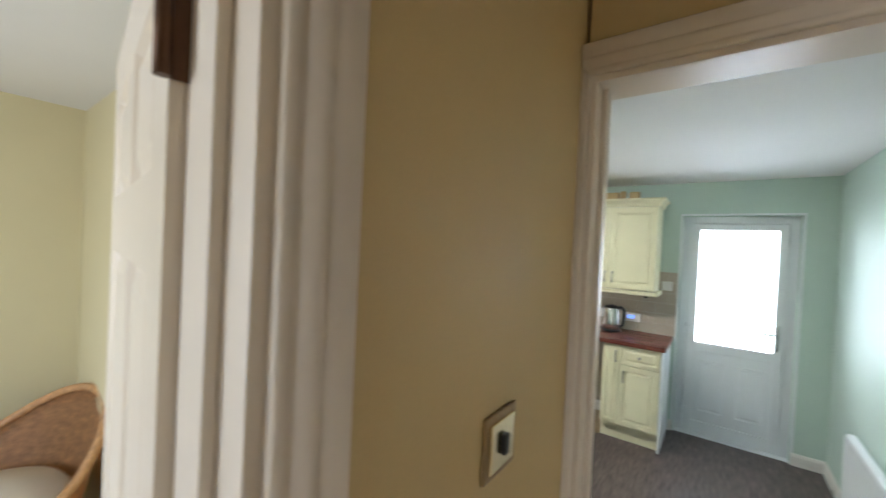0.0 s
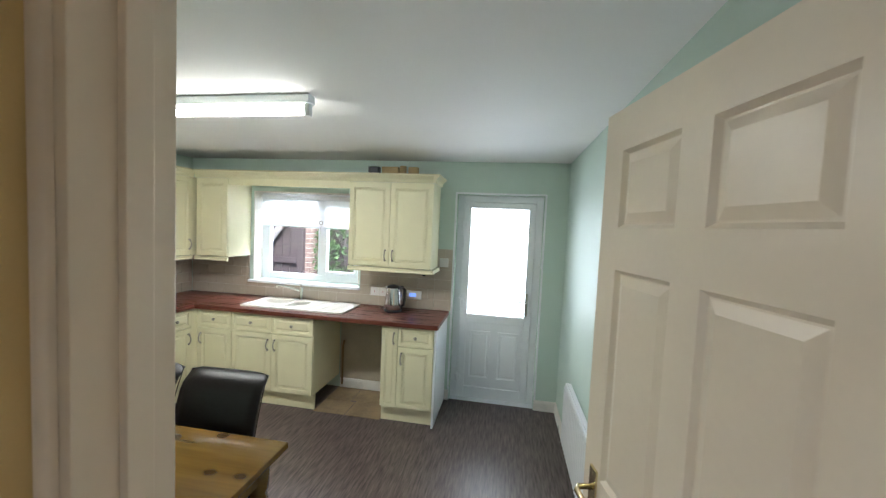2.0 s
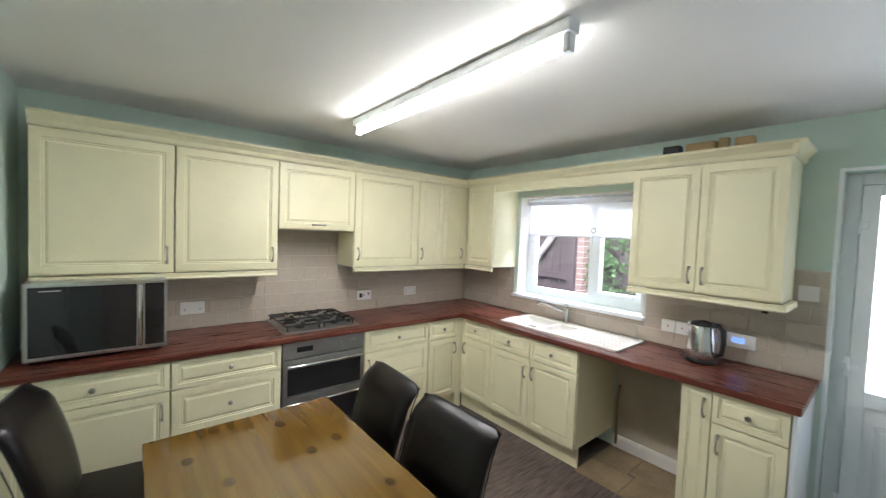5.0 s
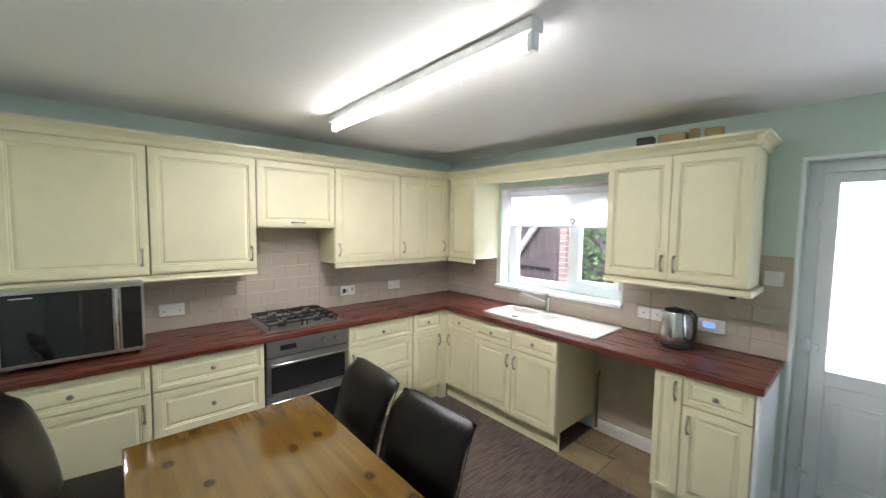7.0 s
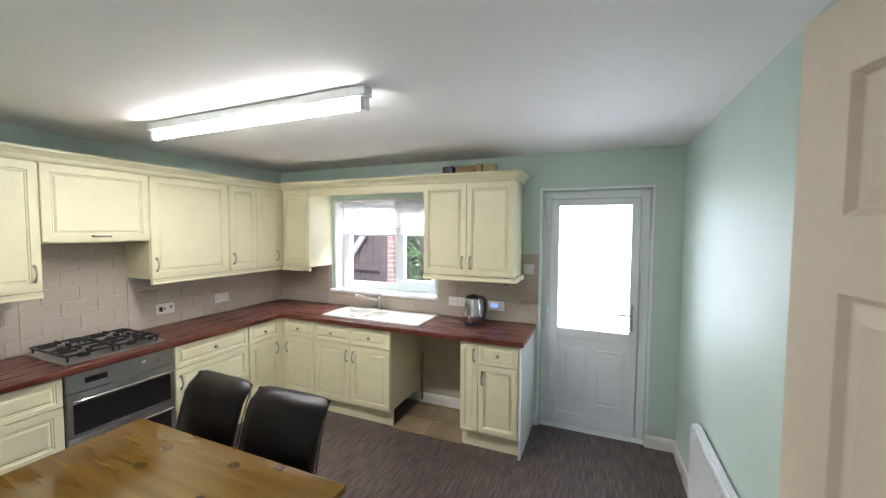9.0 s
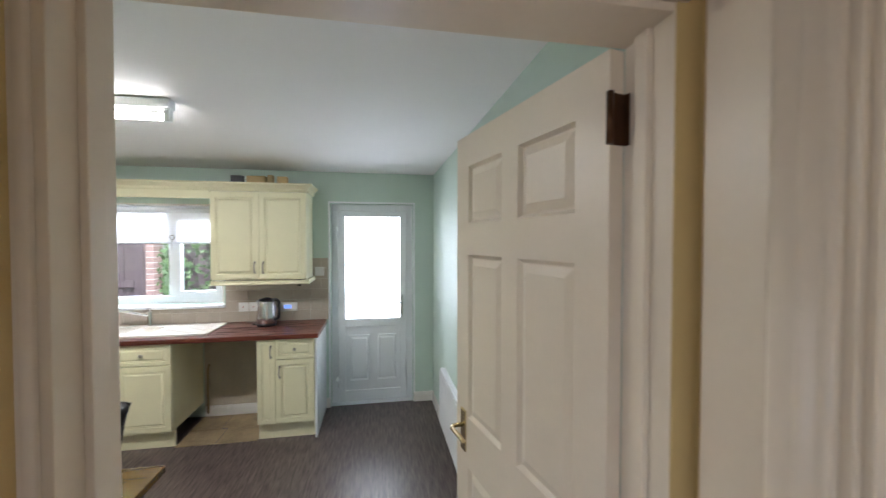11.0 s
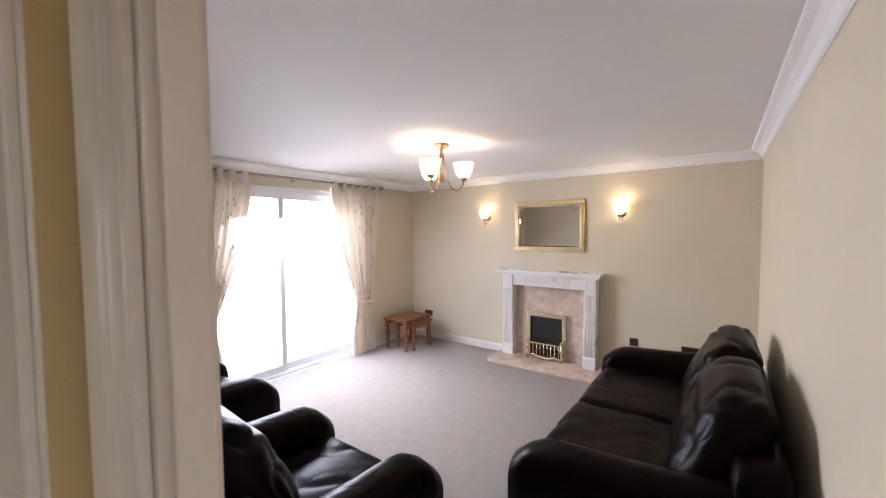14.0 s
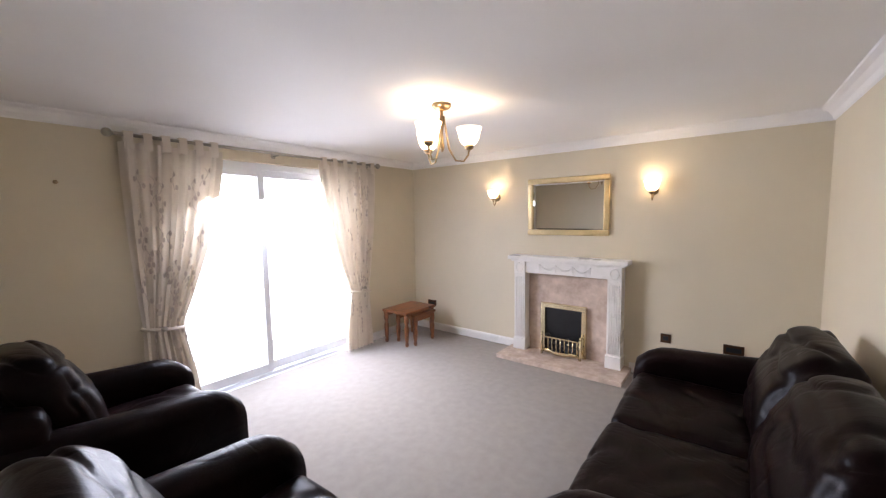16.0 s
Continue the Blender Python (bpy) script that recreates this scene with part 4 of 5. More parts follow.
part("spout", tube(bm_new(), [(-0.05, 0, 0.185), (-0.085, 0, 0.205)], [0.022, 0.014]), M_STEEL, kt)
part("cord", tube(bm_new(), [(-0.07, 0.0, 0.008), (-0.11, -0.02, 0.005), (-0.15, 0.01, 0.005), (-0.13, 0.05, 0.005), (-0.09, 0.06, 0.005), (-0.11, 0.12, 0.01)], 0.0035), M_BLACK, kt)


def socket(name, m, w=0.146, label="white double wall socket", marks=()):
    th = thing(name, label, "socket", m)
    part("plate", box(bm_new(), -w / 2, w / 2, -0.012, 0.0, -0.043, 0.043, 0.004), M_SOCKET, th)
    for x, z, sx, sz, mat in marks:
        part("switch", box(bm_new(), x - sx, x + sx, -0.015, -0.0118, z - sz, z + sz, 0.001, 1), mat, th)
    return th


DOUBLE = ((-0.045, 0.025, 0.007, 0.01, M_SOCKET), (0.045, 0.025, 0.007, 0.01, M_SOCKET), (-0.045, -0.008, 0.004, 0.006, M_GREYLINE), (0.045, -0.008, 0.004, 0.006, M_GREYLINE))
for y in (-2.61, -0.78):
    socket("wall_socket", left_pose(KX + 0.013, y) @ pose(0, 0, 1.03), 0.146, "white double socket on the tiles", DOUBLE)
socket("cooker_switch", left_pose(KX + 0.013, -1.29) @ pose(0, 0, 1.022), 0.146, "white cooker switch with red rocker", ((-0.035, 0, 0.014, 0.02, M_BLACK), (-0.005, 0.0, 0.006, 0.01, M_RED), (0.045, 0.01, 0.01, 0.014, M_GREYLINE)))
for x in (-1.825, -1.735):
    socket("wall_socket", pose(x, -0.013, 1.03), 0.086, "white single socket behind the kettle", ((0, 0.0, 0.004, 0.006, M_RED),))
hc = socket("heating_control", pose(-1.415, -0.013, 1.02), 0.15, "white heating control with a small blue display", ())
part("display", box(bm_new(), -0.045, 0.02, -0.0145, -0.0118, -0.012, 0.018), M_SCREEN, hc)
socket("light_switch", pose(-1.13, -0.013, 1.36), 0.086, "white light switch on the tiles", ((0, 0, 0.008, 0.014, M_SOCKET),))

# microwave
mw = thing("microwave", "silver microwave oven with dark glass door", "microwave", left_pose(-3.50, -3.345) @ Matrix.Diagonal((0.97, 1, 1.1, 1)) @ pose(0, 0, 0.813))
part("case", box(bm_new(), 0, 0.585, 0.0, 0.38, 0.008, 0.365, 0.008), M_STEEL, mw)
part("door_glass", box(bm_new(), 0.02, 0.445, -0.008, 0.001, 0.03, 0.345, 0.003), M_DGLASS, mw)
part("handle", box(bm_new(), 0.452, 0.474, -0.022, 0.001, 0.03, 0.345, 0.006), M_CHROME, mw)
part("keypad", box(bm_new(), 0.482, 0.572, -0.006, 0.001, 0.03, 0.345, 0.002), M_DGLASS, mw)
part("lettering", box(bm_new(), 0.06, 0.14, -0.0095, -0.0078, 0.325, 0.331), M_GREYLINE, mw)
for x in (0.03, 0.55):
    for y in (0.03, 0.35):
        part("foot", cyl(bm_new(), (x, y, -0.006), (x, y, 0.009), 0.012, seg=10), M_BLACK, mw)

# loose things on the wall cabinet
for x, w_, h_, d_, mat, nm, lb, ct in ((-1.80, 0.10, 0.05, 0.07, M_BLACK, "black_case", "small black plastic case lying on the cabinet top", "case"), (-1.64, 0.16, 0.05, 0.08, M_CARD, "card_box", "flat tan card box lying on the cabinet top", "box"),
                                       (-1.52, 0.05, 0.06, 0.06, M_CARD, "small_tub", "small tan tub on the cabinet top", "tub"), (-1.42, 0.09, 0.05, 0.06, M_CARD, "card_box", "small tan card box on the cabinet top", "box")):
    bb = bm_new()
    box(bb, x - w_ / 2, x + w_ / 2, -0.24, -0.24 + d_, WZ1 + 0.0205, WZ1 + 0.0205 + 0.095 + h_, 0.008)
    tagged(make(nm, bb, mat), lb, ct)
uf = bm_new()
cyl(uf, (-1.27, -0.27, WZ0 - 0.075), (-1.27, -0.27, WZ0 - 0.01), 0.016, 0.02, 12)
tagged(make("cabinet_lamp_stub", uf, M_BLACK), "small black fitting under the wall cabinet", "fitting")

# fluorescent batten
fl = thing("fluorescent_light", "white ceiling batten with one lit bare fluorescent tube", "ceiling light", pose(0, -1.845, 0, 0, 0, -0.8))
part("batten", box(bm_new(), -3.13, -1.54, -0.03, 0.03, H - 0.046, H - 0.001, 0.006), M_UPVC, fl)
part("tube", cyl(bm_new(), (-3.09, 0, H - 0.082), (-1.575, 0, H - 0.082), 0.0175, seg=14), M_TUBE, fl, "glowing warm white tube")
for x in (-3.105, -1.56):
    e = bm_new()
    box(e, x - 0.014, x + 0.014, -0.018, 0.018, H - 0.106, H - 0.045, 0.006)
    part("lamp_holder", e, M_UPVC, fl)
lamp("tube_light", "AREA", look((-2.33, -1.827, H - 0.103), (-2.33, -1.827, 0)), 13, (1, 0.94, 0.80), size=1.5, size_y=0.04)


def radiator(name, m, length, top, bottom, label):
    th = thing(name, label, "radiator", m)
    n = max(4, int(length / 0.05))
    rb = bm_new()
    pts = []
    for i in range(n * 4 + 1):
        x = length * i / (n * 4)
        pts.append((x, -0.06 - (0.008 if i % 4 in (1, 2) else 0.0)))
    lo = [rb.verts.new((x, y, bottom + 0.02)) for x, y in pts]
    hi = [rb.verts.new((x, y, top - 0.02)) for x, y in pts]
    for i in range(len(pts) - 1):
        rb.faces.new((lo[i], lo[i + 1], hi[i + 1], hi[i]))
    box(rb, 0, length, -0.059, -0.045, bottom, top, 0.005)
    part("front_panel", rb, M_UPVC, th)
    part("back_panel", box(bm_new(), 0, length, -0.03, -0.016, bottom, top, 0.005), M_UPVC, th)
    part("top_strip", box(bm_new(), 0.002, length - 0.002, -0.044, -0.031, top - 0.004, top + 0.003), M_UPVC, th)
    part("valve", cyl(bm_new(), (length + 0.03, -0.04, bottom + 0.0), (length + 0.03, -0.04, bottom + 0.09), 0.016), M_UPVC, th)
    part("pipe", cyl(bm_new(), (length + 0.03, -0.04, 0.0), (length + 0.03, -0.04, bottom + 0.0), 0.0075, seg=8), M_UPVC, th)
    part("bracket", box(bm_new(), length * 0.2, length * 0.2 + 0.03, -0.018, 0.0, bottom + 0.05, top - 0.05), M_UPVC, th)
    return th


radiator("radiator", pose(-0.001, -0.78, 0, 0, 0, -90), 1.30, 0.60, 0.14, "white steel panel radiator on the mint wall")

# table
tb = thing("dining_table", "varnished knotty pine dining table", "table", pose(-2.69, -2.90, 0))
TW, TD = 1.26, 0.755
part("tabletop", box(bm_new(), 0.0, TW, 0.0, TD, 0.71, 0.74, 0.005), M_PINE, tb)
for q in ((0.06, TW - 0.06, 0.06, 0.08), (0.06, TW - 0.06, TD - 0.08, TD - 0.06)):
    part("apron", box(bm_new(), q[0], q[1], q[2], q[3], 0.61, 0.709), M_PINE, tb)
for q in ((0.06, 0.08), (TW - 0.08, TW - 0.06)):
    part("apron", box(bm_new(), q[0], q[1], 0.081, TD - 0.081, 0.61, 0.709), M_PINE, tb)
for x in (0.085, TW - 0.085):
    for y in (0.085, TD - 0.085):
        part("leg", lathe(bm_new(), [(0.028, 0), (0.034, 0.03), (0.026, 0.07), (0.04, 0.2), (0.045, 0.35), (0.03, 0.5), (0.042, 0.53), (0.034, 0.56), (0.045, 0.58), (0.045, 0.709)], (x, y, 0), 18), M_PINE, tb)


def dining_chair(m):
    th = thing("dining_chair", "high-backed dining chair in near-black leather with dark wooden legs", "chair", m, "chairs round the table")
    b = bm_new()
    box(b, -0.21, 0.21, -0.21, 0.2, 0.38, 0.485, 0.03, 4)
    part("seat", b, M_CHAIRLEATHER, th, "", True)
    n = 12
    bb = bm_new()
    front, back = [], []
    for i in range(n + 1):
        s = i / n
        z = 0.40 + s * 0.535
        lean = 0.19 + 0.03 * s + 0.10 * s * s
        if s > 0.9:
            lean += 0.03 * (s - 0.9) / 0.1
        th_ = 0.055 if s < 0.92 else 0.055 * math.sqrt(max(0.05, 1 - ((s - 0.92) / 0.085) ** 2))
        rowf, rowb = [], []
        for k in range(9):
            u = -1 + k / 4
            wid = 0.205 + 0.006 * s
            rnd = 0.014 * (abs(u) ** 6)
            rowf.append(bb.verts.new((u * wid, lean - th_ / 2 + rnd, z - 0.012 * (abs(u) ** 8) * (s > 0.9))))
            rowb.append(bb.verts.new((u * wid, lean + th_ / 2 - rnd, z - 0.012 * (abs(u) ** 8) * (s > 0.9))))
        front.append(rowf)
        back.append(rowb)
    for i in range(n):
        for k in range(8):
            bb.faces.new((front[i][k], front[i][k + 1], front[i + 1][k + 1], front[i + 1][k]))
            bb.faces.new((back[i][k + 1], back[i][k], back[i + 1][k], back[i + 1][k + 1]))
        bb.faces.new((front[i][0], front[i + 1][0], back[i + 1][0], back[i][0]))
        bb.faces.new((front[i][8], back[i][8], back[i + 1][8], front[i + 1][8]))
    for k in range(8):
        bb.faces.new((front[n][k], front[n][k + 1], back[n][k + 1], back[n][k]))
        bb.faces.new((front[0][k + 1], front[0][k], back[0][k], back[0][k + 1]))
    part("backrest", bb, M_CHAIRLEATHER, th, "", True)
    for x in (-0.185, 0.185):
        part("leg", cyl(bm_new(), (x, -0.18, 0), (x, -0.18, 0.39), 0.016, 0.022, 4), M_DARKWOOD, th)
        part("leg", cyl(bm_new(), (x, 0.22, 0), (x, 0.18, 0.40), 0.016, 0.022, 4), M_DARKWOOD, th)
        part("seam", tube(bm_new(), [(x * 1.06, 0.232 + 0.03 * s + 0.10 * s * s, 0.42 + s * 0.5) for s in [i / 6 for i in range(7)]], 0.0025, 5), M_CHAIRLEATHER, th)
    return th


ch = dining_chair(pose(-2.375, -2.285, 0, 0, 0, -3))
copy_thing(ch, pose(-1.875, -2.29, 0, 0, 0, 2))
copy_thing(ch, pose(-2.87, -2.95, 0, 0, 0, 172))

# bare floor under the worktop gap
sl = thing("floor_gap", "bare stone slabs in the empty appliance space", "floor", None, "", "structure")
for q in ((-2.175, -1.88, -0.55, -0.30), (-1.875, -1.555, -0.55, -0.28), (-2.175, -1.93, -0.295, -0.02), (-1.925, -1.555, -0.275, -0.02)):
    part("slab", box(bm_new(), q[0], q[1], q[2], q[3], 0.001, 0.006, 0.002, 1), M_SLAB, sl)
slab("wall_appliance_space", -2.176, -1.554, -0.004, -0.001, 0.10, 0.845, M_PLASTER, "bare buff plaster behind the empty appliance space", "wall")
pp = bm_new()
tube(pp, [(-2.13, -0.05, 0.05), (-2.13, -0.05, 0.45), (-2.13, -0.02, 0.5)], 0.011)
tagged(make("water_pipe", pp, M_ANTIQUE), "copper water pipe in the appliance space", "pipe")

# ---- hall ----
sw = thing("light_switch", "square brass light switch plate with black rocker on the ochre wall", "light switch", pose(-1.009, -3.63, 1.35, 0, 0, 90))
part("back_plate", box(bm_new(), -0.05, 0.05, -0.006, 0.0, -0.05, 0.05, 0.003), M_ANTIQUE, sw)
part("plate", box(bm_new(), -0.038, 0.038, -0.010, -0.006, -0.038, 0.038, 0.003), M_BRASS, sw)
part("rocker", box(bm_new(), -0.008, 0.008, -0.018, -0.010, -0.016, 0.016, 0.003), M_BLACK, sw)

# side room: wicker tub chair
wc = thing("wicker_chair", "orange wicker tub chair with a pale cushion", "chair", pose(-3.22, -4.06, 0, 0, 0, 20) @ Matrix.Scale(1.12, 4))
wb = bm_new()
n, rows_ = 28, 9
grid = []
for j in range(rows_):
    s = j / (rows_ - 1)
    row = []
    for i in range(n + 1):
        a = radians(-20 + 220 * i / n)
        top = 0.45 + 0.28 * math.sin(max(0, min(math.pi, a))) ** 1.5
        r = 0.27 + 0.10 * s
        row.append(wb.verts.new((r * math.cos(a), r * math.sin(a), 0.15 + (top - 0.15) * s)))
    grid.append(row)
for j in range(rows_ - 1):
    for i in range(n):
        wb.faces.new((grid[j][i], grid[j][i + 1], grid[j + 1][i + 1], grid[j + 1][i])).smooth = True
bmesh.ops.solidify(wb, geom=list(wb.faces), thickness=0.025)
part("shell", wb, M_WICKER, wc)
part("rim", tube(bm_new(), [(0.37 * math.cos(a), 0.37 * math.sin(a), 0.45 + 0.28 * math.sin(max(0, min(math.pi, a))) ** 1.5) for a in [radians(-20 + 220 * i / 30) for i in range(31)]], 0.018), M_WICKER, wc)
part("seat", cyl(bm_new(), (0, 0.02, 0.30), (0, 0.02, 0.35), 0.28, 0.29, 24), M_WICKER, wc)
part("cushion", lathe(bm_new(), [(0.05, 0.352), (0.24, 0.355), (0.27, 0.385), (0.25, 0.415), (0.08, 0.43)], (0, 0.0, 0), 24), M_CURTAIN, wc, "pale cushion")
for a in (30, 150, 220, 320):
    part("leg", cyl(bm_new(), (0.27 * math.cos(radians(a)), 0.27 * math.sin(radians(a)), 0), (0.24 * math.cos(radians(a)), 0.24 * math.sin(radians(a)), 0.31), 0.016, seg=8), M_WICKER, wc)


# ---- living room: leather suite ----
def puff(bm, x0, x1, y0, y1, z0, z1, r, bulge=0.02, crease=0.0, n=10, seed=0):
    """A stuffed block: rounded box whose faces swell, with soft wrinkles."""
    rnd = random.Random(seed)
    ph = [rnd.uniform(0, 6) for _ in range(6)]
    tmp = bmesh.new()
    bmesh.ops.create_cube(tmp, size=2)
    bmesh.ops.subdivide_edges(tmp, edges=tmp.edges, cuts=n, use_grid_fill=True)
    hx, hy, hz = (x1 - x0) / 2, (y1 - y0) / 2, (z1 - z0) / 2
    c = Vector(((x0 + x1) / 2, (y0 + y1) / 2, (z0 + z1) / 2))
    for v in tmp.verts:
        p = v.co.copy()
        q = Vector((p.x * hx, p.y * hy, p.z * hz))
        core = Vector((max(-hx + r, min(hx - r, q.x)), max(-hy + r, min(hy - r, q.y)), max(-hz + r, min(hz - r, q.z))))
        d = q - core
        if d.length > 1e-6:
            q = core + d.normalized() * min(d.length, r)
        sw_ = bulge * (1 - p.x ** 2) * (1 - p.y ** 2) if abs(p.z) > 0.99 else 0
        q.z += math.copysign(sw_, p.z)
        if abs(p.y) > 0.99:
            q.y += math.copysign(bulge * (1 - p.x ** 2) * (1 - p.z ** 2), p.y)
        if abs(p.x) > 0.99:
            q.x += math.copysign(bulge * (1 - p.y ** 2) * (1 - p.z ** 2), p.x)
        if crease:
            nv = noise.noise(Vector((q.x * 3.2 + ph[0], q.y * 4.5 + ph[1], q.z * 5.5 + ph[2])))
            nw = noise.noise(Vector((q.x * 2.2 + ph[3], q.y * 2.2 + ph[4], q.z * 2.2 + ph[5])))
            out = d.normalized() if d.length > 1e-6 else Vector((0, 0, 0))
            q += out * (crease * 1.6 * nw - crease * 1.3 * math.exp(-(nv / 0.11) ** 2))
        v.co = q + c
    me = bpy.data.meshes.new("tmp")
    tmp.to_mesh(me)
    tmp.free()
    bm.from_mesh(me)
    bpy.data.meshes.remove(me)
    return bm


def arm(bm, x0, x1, yb, yf, top):
    """A padded arm: rounded over the top, sloping forward to a rolled front."""
    n = 14
    rings = []
    w = x1 - x0
    for i in range(n + 1):
        s = i / n
        y = yb + (yf - yb) * s
        t = top + 0.06 * (1 - s) ** 2 - 0.012 * s
        if s > 0.8:
            e = (s - 0.8) / 0.2
            t -= 0.10 * e * e
        ring = []
        for k in range(15):
            a = math.pi * k / 14
            wx = (w / 2) * (1.04 if 2 < k < 12 else 1.0)
            ring.append((x0 + w / 2 - math.cos(a) * wx, y, t - w * 0.42 + math.sin(a) * w * 0.42))
        ring = [(x0, y, 0.06)] + ring + [(x1, y, 0.06)]
        rings.append([bm.verts.new(p) for p in ring])
    for a, b in zip(rings, rings[1:]):
        for k in range(len(a) - 1):
            bm.faces.new((a[k], a[k + 1], b[k + 1], b[k])).smooth = True
        bm.faces.new((a[-1], a[0], b[0], b[-1]))
    bm.faces.new(rings[0][::-1])
    c = bm.verts.new((x0 + w / 2, yf - 0.03, top * 0.55))
    last = rings[-1]
    for k in range(len(last)):
        bm.faces.new((last[k], last[(k + 1) % len(last)], c)).smooth = True
    return bm


def leather_seat(name, m, seats, width, label, cat, group="", ext=0.0):
    """Sofa or armchair: local x across, back at y=0, front at y=-0.88."""
    th = thing(name, label, cat, m, group)
    aw = 0.2
    part("base", box(bm_new(), aw + 0.002, width - aw - 0.002, -0.80 - ext, -0.06, 0.06, 0.30, 0.02), M_LEATHER, th)
    part("arm", arm(bm_new(), 0, aw, -0.03, -0.88 - ext, 0.60), M_LEATHER, th)
    part("arm", arm(bm_new(), width - aw, width, -0.03, -0.88 - ext, 0.60), M_LEATHER, th)
    part("back_frame", puff(bm_new(), 0.03, width - 0.03, -0.20, 0.0, 0.08, 0.74, 0.06, 0.0), M_LEATHER, th, "", True)
    sw_ = (width - 2 * aw) / seats
    for i in range(seats):
        x0 = aw + i * sw_
        part("seat_cushion", puff(bm_new(), x0 + 0.003, x0 + sw_ - 0.003, -0.86 - ext, -0.22, 0.26, 0.435, 0.055, 0.018, 0.007, 30, i + 3), M_LEATHER, th, "", True)
        b = bm_new()
        puff(b, x0 - 0.02, x0 + sw_ + 0.02, -0.38, -0.12, 0.40, 0.90, 0.10, 0.03, 0.011, 32, i + 9)
        for v in b.verts:
            k = (v.co.z - 0.40) / 0.5
            v.co.y += k * 0.13 - 0.03 - 0.035 * math.sin(math.pi * min(1, max(0, k * 1.3)))
            v.co.x += (x0 + sw_ / 2 - v.co.x) * 0.10 * max(0, k) ** 2
        part("back_cushion", b, M_LEATHER, th, "", True)
        part("seam", tube(bm_new(), [(x0 + 0.02 + (sw_ - 0.04) * k / 12, -0.305 + 0.22 * 0.30 - 0.02 - 0.03 * math.sin(math.pi * k / 12), 0.70) for k in range(13)], 0.004, 6), M_LEATHER, th)
    for x in (0.06, width - 0.06):
        for y in (-0.80 - ext, -0.10):
            part("foot", cyl(bm_new(), (x, y, 0), (x, y, 0.062), 0.025, 0.03, 12), M_DARKWOOD, th)
    return th


leather_seat("sofa", pose(3.45, -4.15, 0, 0, 0, 180) @ Matrix.Diagonal((1, 1, 1.04, 1)), 2, 2.0, "two-seat dark brown leather sofa against the cream wall", "sofa", "", 0.17)
ac = leather_seat("armchair", pose(0.36, -1.55, 0, 0, 0, 90), 1, 0.99, "dark brown leather armchair near the patio door", "armchair", "leather armchairs", 0.08)
ac.matrix_world = pose(0.27, -1.44, 0, 0, 0, 90) @ Matrix.Diagonal((1, 1, 1.08, 1))
a2 = copy_thing(ac, pose(0.22, -2.91, 0, 0, 0, 90))
tagged(a2, "dark brown leather armchair beside the doorway")
radiator("radiator", pose(0.053, -1.98, 0, 0, 0, 90) @ Matrix.Diagonal((1, 2.1, 1, 1)), 1.25, 0.66, 0.14, "white steel panel radiator behind the armchairs")

# fireplace
fp = thing("fireplace", "white painted fire surround with pink marble back panel and hearth", "fireplace", pose(LX, -2.235, 0, 0, 0, -90) @ Matrix.Diagonal((1, 1, 1.02, 1)))
# local x to the viewer's right, y into the wall
part("hearth", box(bm_new(), -0.65, 0.65, -0.44, -0.001, 0, 0.045, 0.006), M_MARBLE, fp, "polished pinkish beige marble hearth")
part("back_panel", box(bm_new(), -0.44, 0.44, -0.03, -0.001, 0.046, 0.92), M_MARBLE, fp, "pinkish beige marble back panel")
for s in (-1, 1):
    x0, x1 = sorted((s * 0.44, s * 0.57))
    part("leg", box(bm_new(), x0, x1, -0.15, -0.001, 0.046, 0.90, 0.003), M_WHITE, fp)
    part("plinth_block", box(bm_new(), x0 - 0.008, x1 + 0.008, -0.165, -0.001, 0.046, 0.17, 0.004), M_WHITE, fp)
    for k in range(5):
        xx = x0 + 0.021 + k * 0.022
        part("flute", cyl(bm_new(), (xx, -0.150, 0.19), (xx, -0.150, 0.87), 0.006, seg=8), M_WHITE, fp)
    part("corner_block", box(bm_new(), x0, x1, -0.158, -0.001, 0.902, 1.045, 0.003), M_WHITE, fp)
    ro = bm_new()
    tube(ro, [((x0 + x1) / 2 + 0.04 * math.cos(a), -0.160, 0.975 + 0.05 * math.sin(a)) for a in [2 * math.pi * i / 20 for i in range(21)]], 0.006, 6)
    part("rosette", ro, M_WHITE, fp)
part("frieze", box(bm_new(), -0.439, 0.439, -0.135, -0.001, 0.92, 1.045, 0.003), M_WHITE, fp)
sg = bm_new()
for k in range(3):
    x0, x1 = -0.27 + k * 0.18, -0.09 + k * 0.18
    tube(sg, [(x0 + (x1 - x0) * i / 10, -0.137, 1.015 - 0.05 * math.sin(math.pi * i / 10)) for i in range(11)], [0.004 + 0.006 * math.sin(math.pi * i / 10) for i in range(11)], 6)
for k in range(4):
    x = -0.27 + k * 0.18
    tube(sg, [(x, -0.137, 1.02), (x - 0.003, -0.137, 0.985), (x, -0.137, 0.945)], [0.012, 0.007, 0.003], 6)
part("swag_moulding", sg, M_WHITE, fp, "white moulded swags")
part("inner_bead", box(bm_new(), -0.44, 0.44, -0.04, -0.031, 0.905, 0.9195), M_WHITE, fp)
mt = bm_new()
box(mt, -0.60, 0.60, -0.175, -0.001, 1.046, 1.065, 0.004)
box(mt, -0.63, 0.63, -0.205, -0.001, 1.066, 1.108, 0.008)
part("mantel_shelf", mt, M_WHITE, fp)
fi = thing("gas_fire", "brass framed inset gas fire with dark coal bed", "gas fire", pose(LX - 0.04, -2.205, 0.047, 0, 0, -90))
fr = bm_new()
box(fr, -0.25, -0.20, -0.035, 0, 0, 0.56, 0.006)
box(fr, 0.20, 0.25, -0.035, 0, 0, 0.56, 0.006)
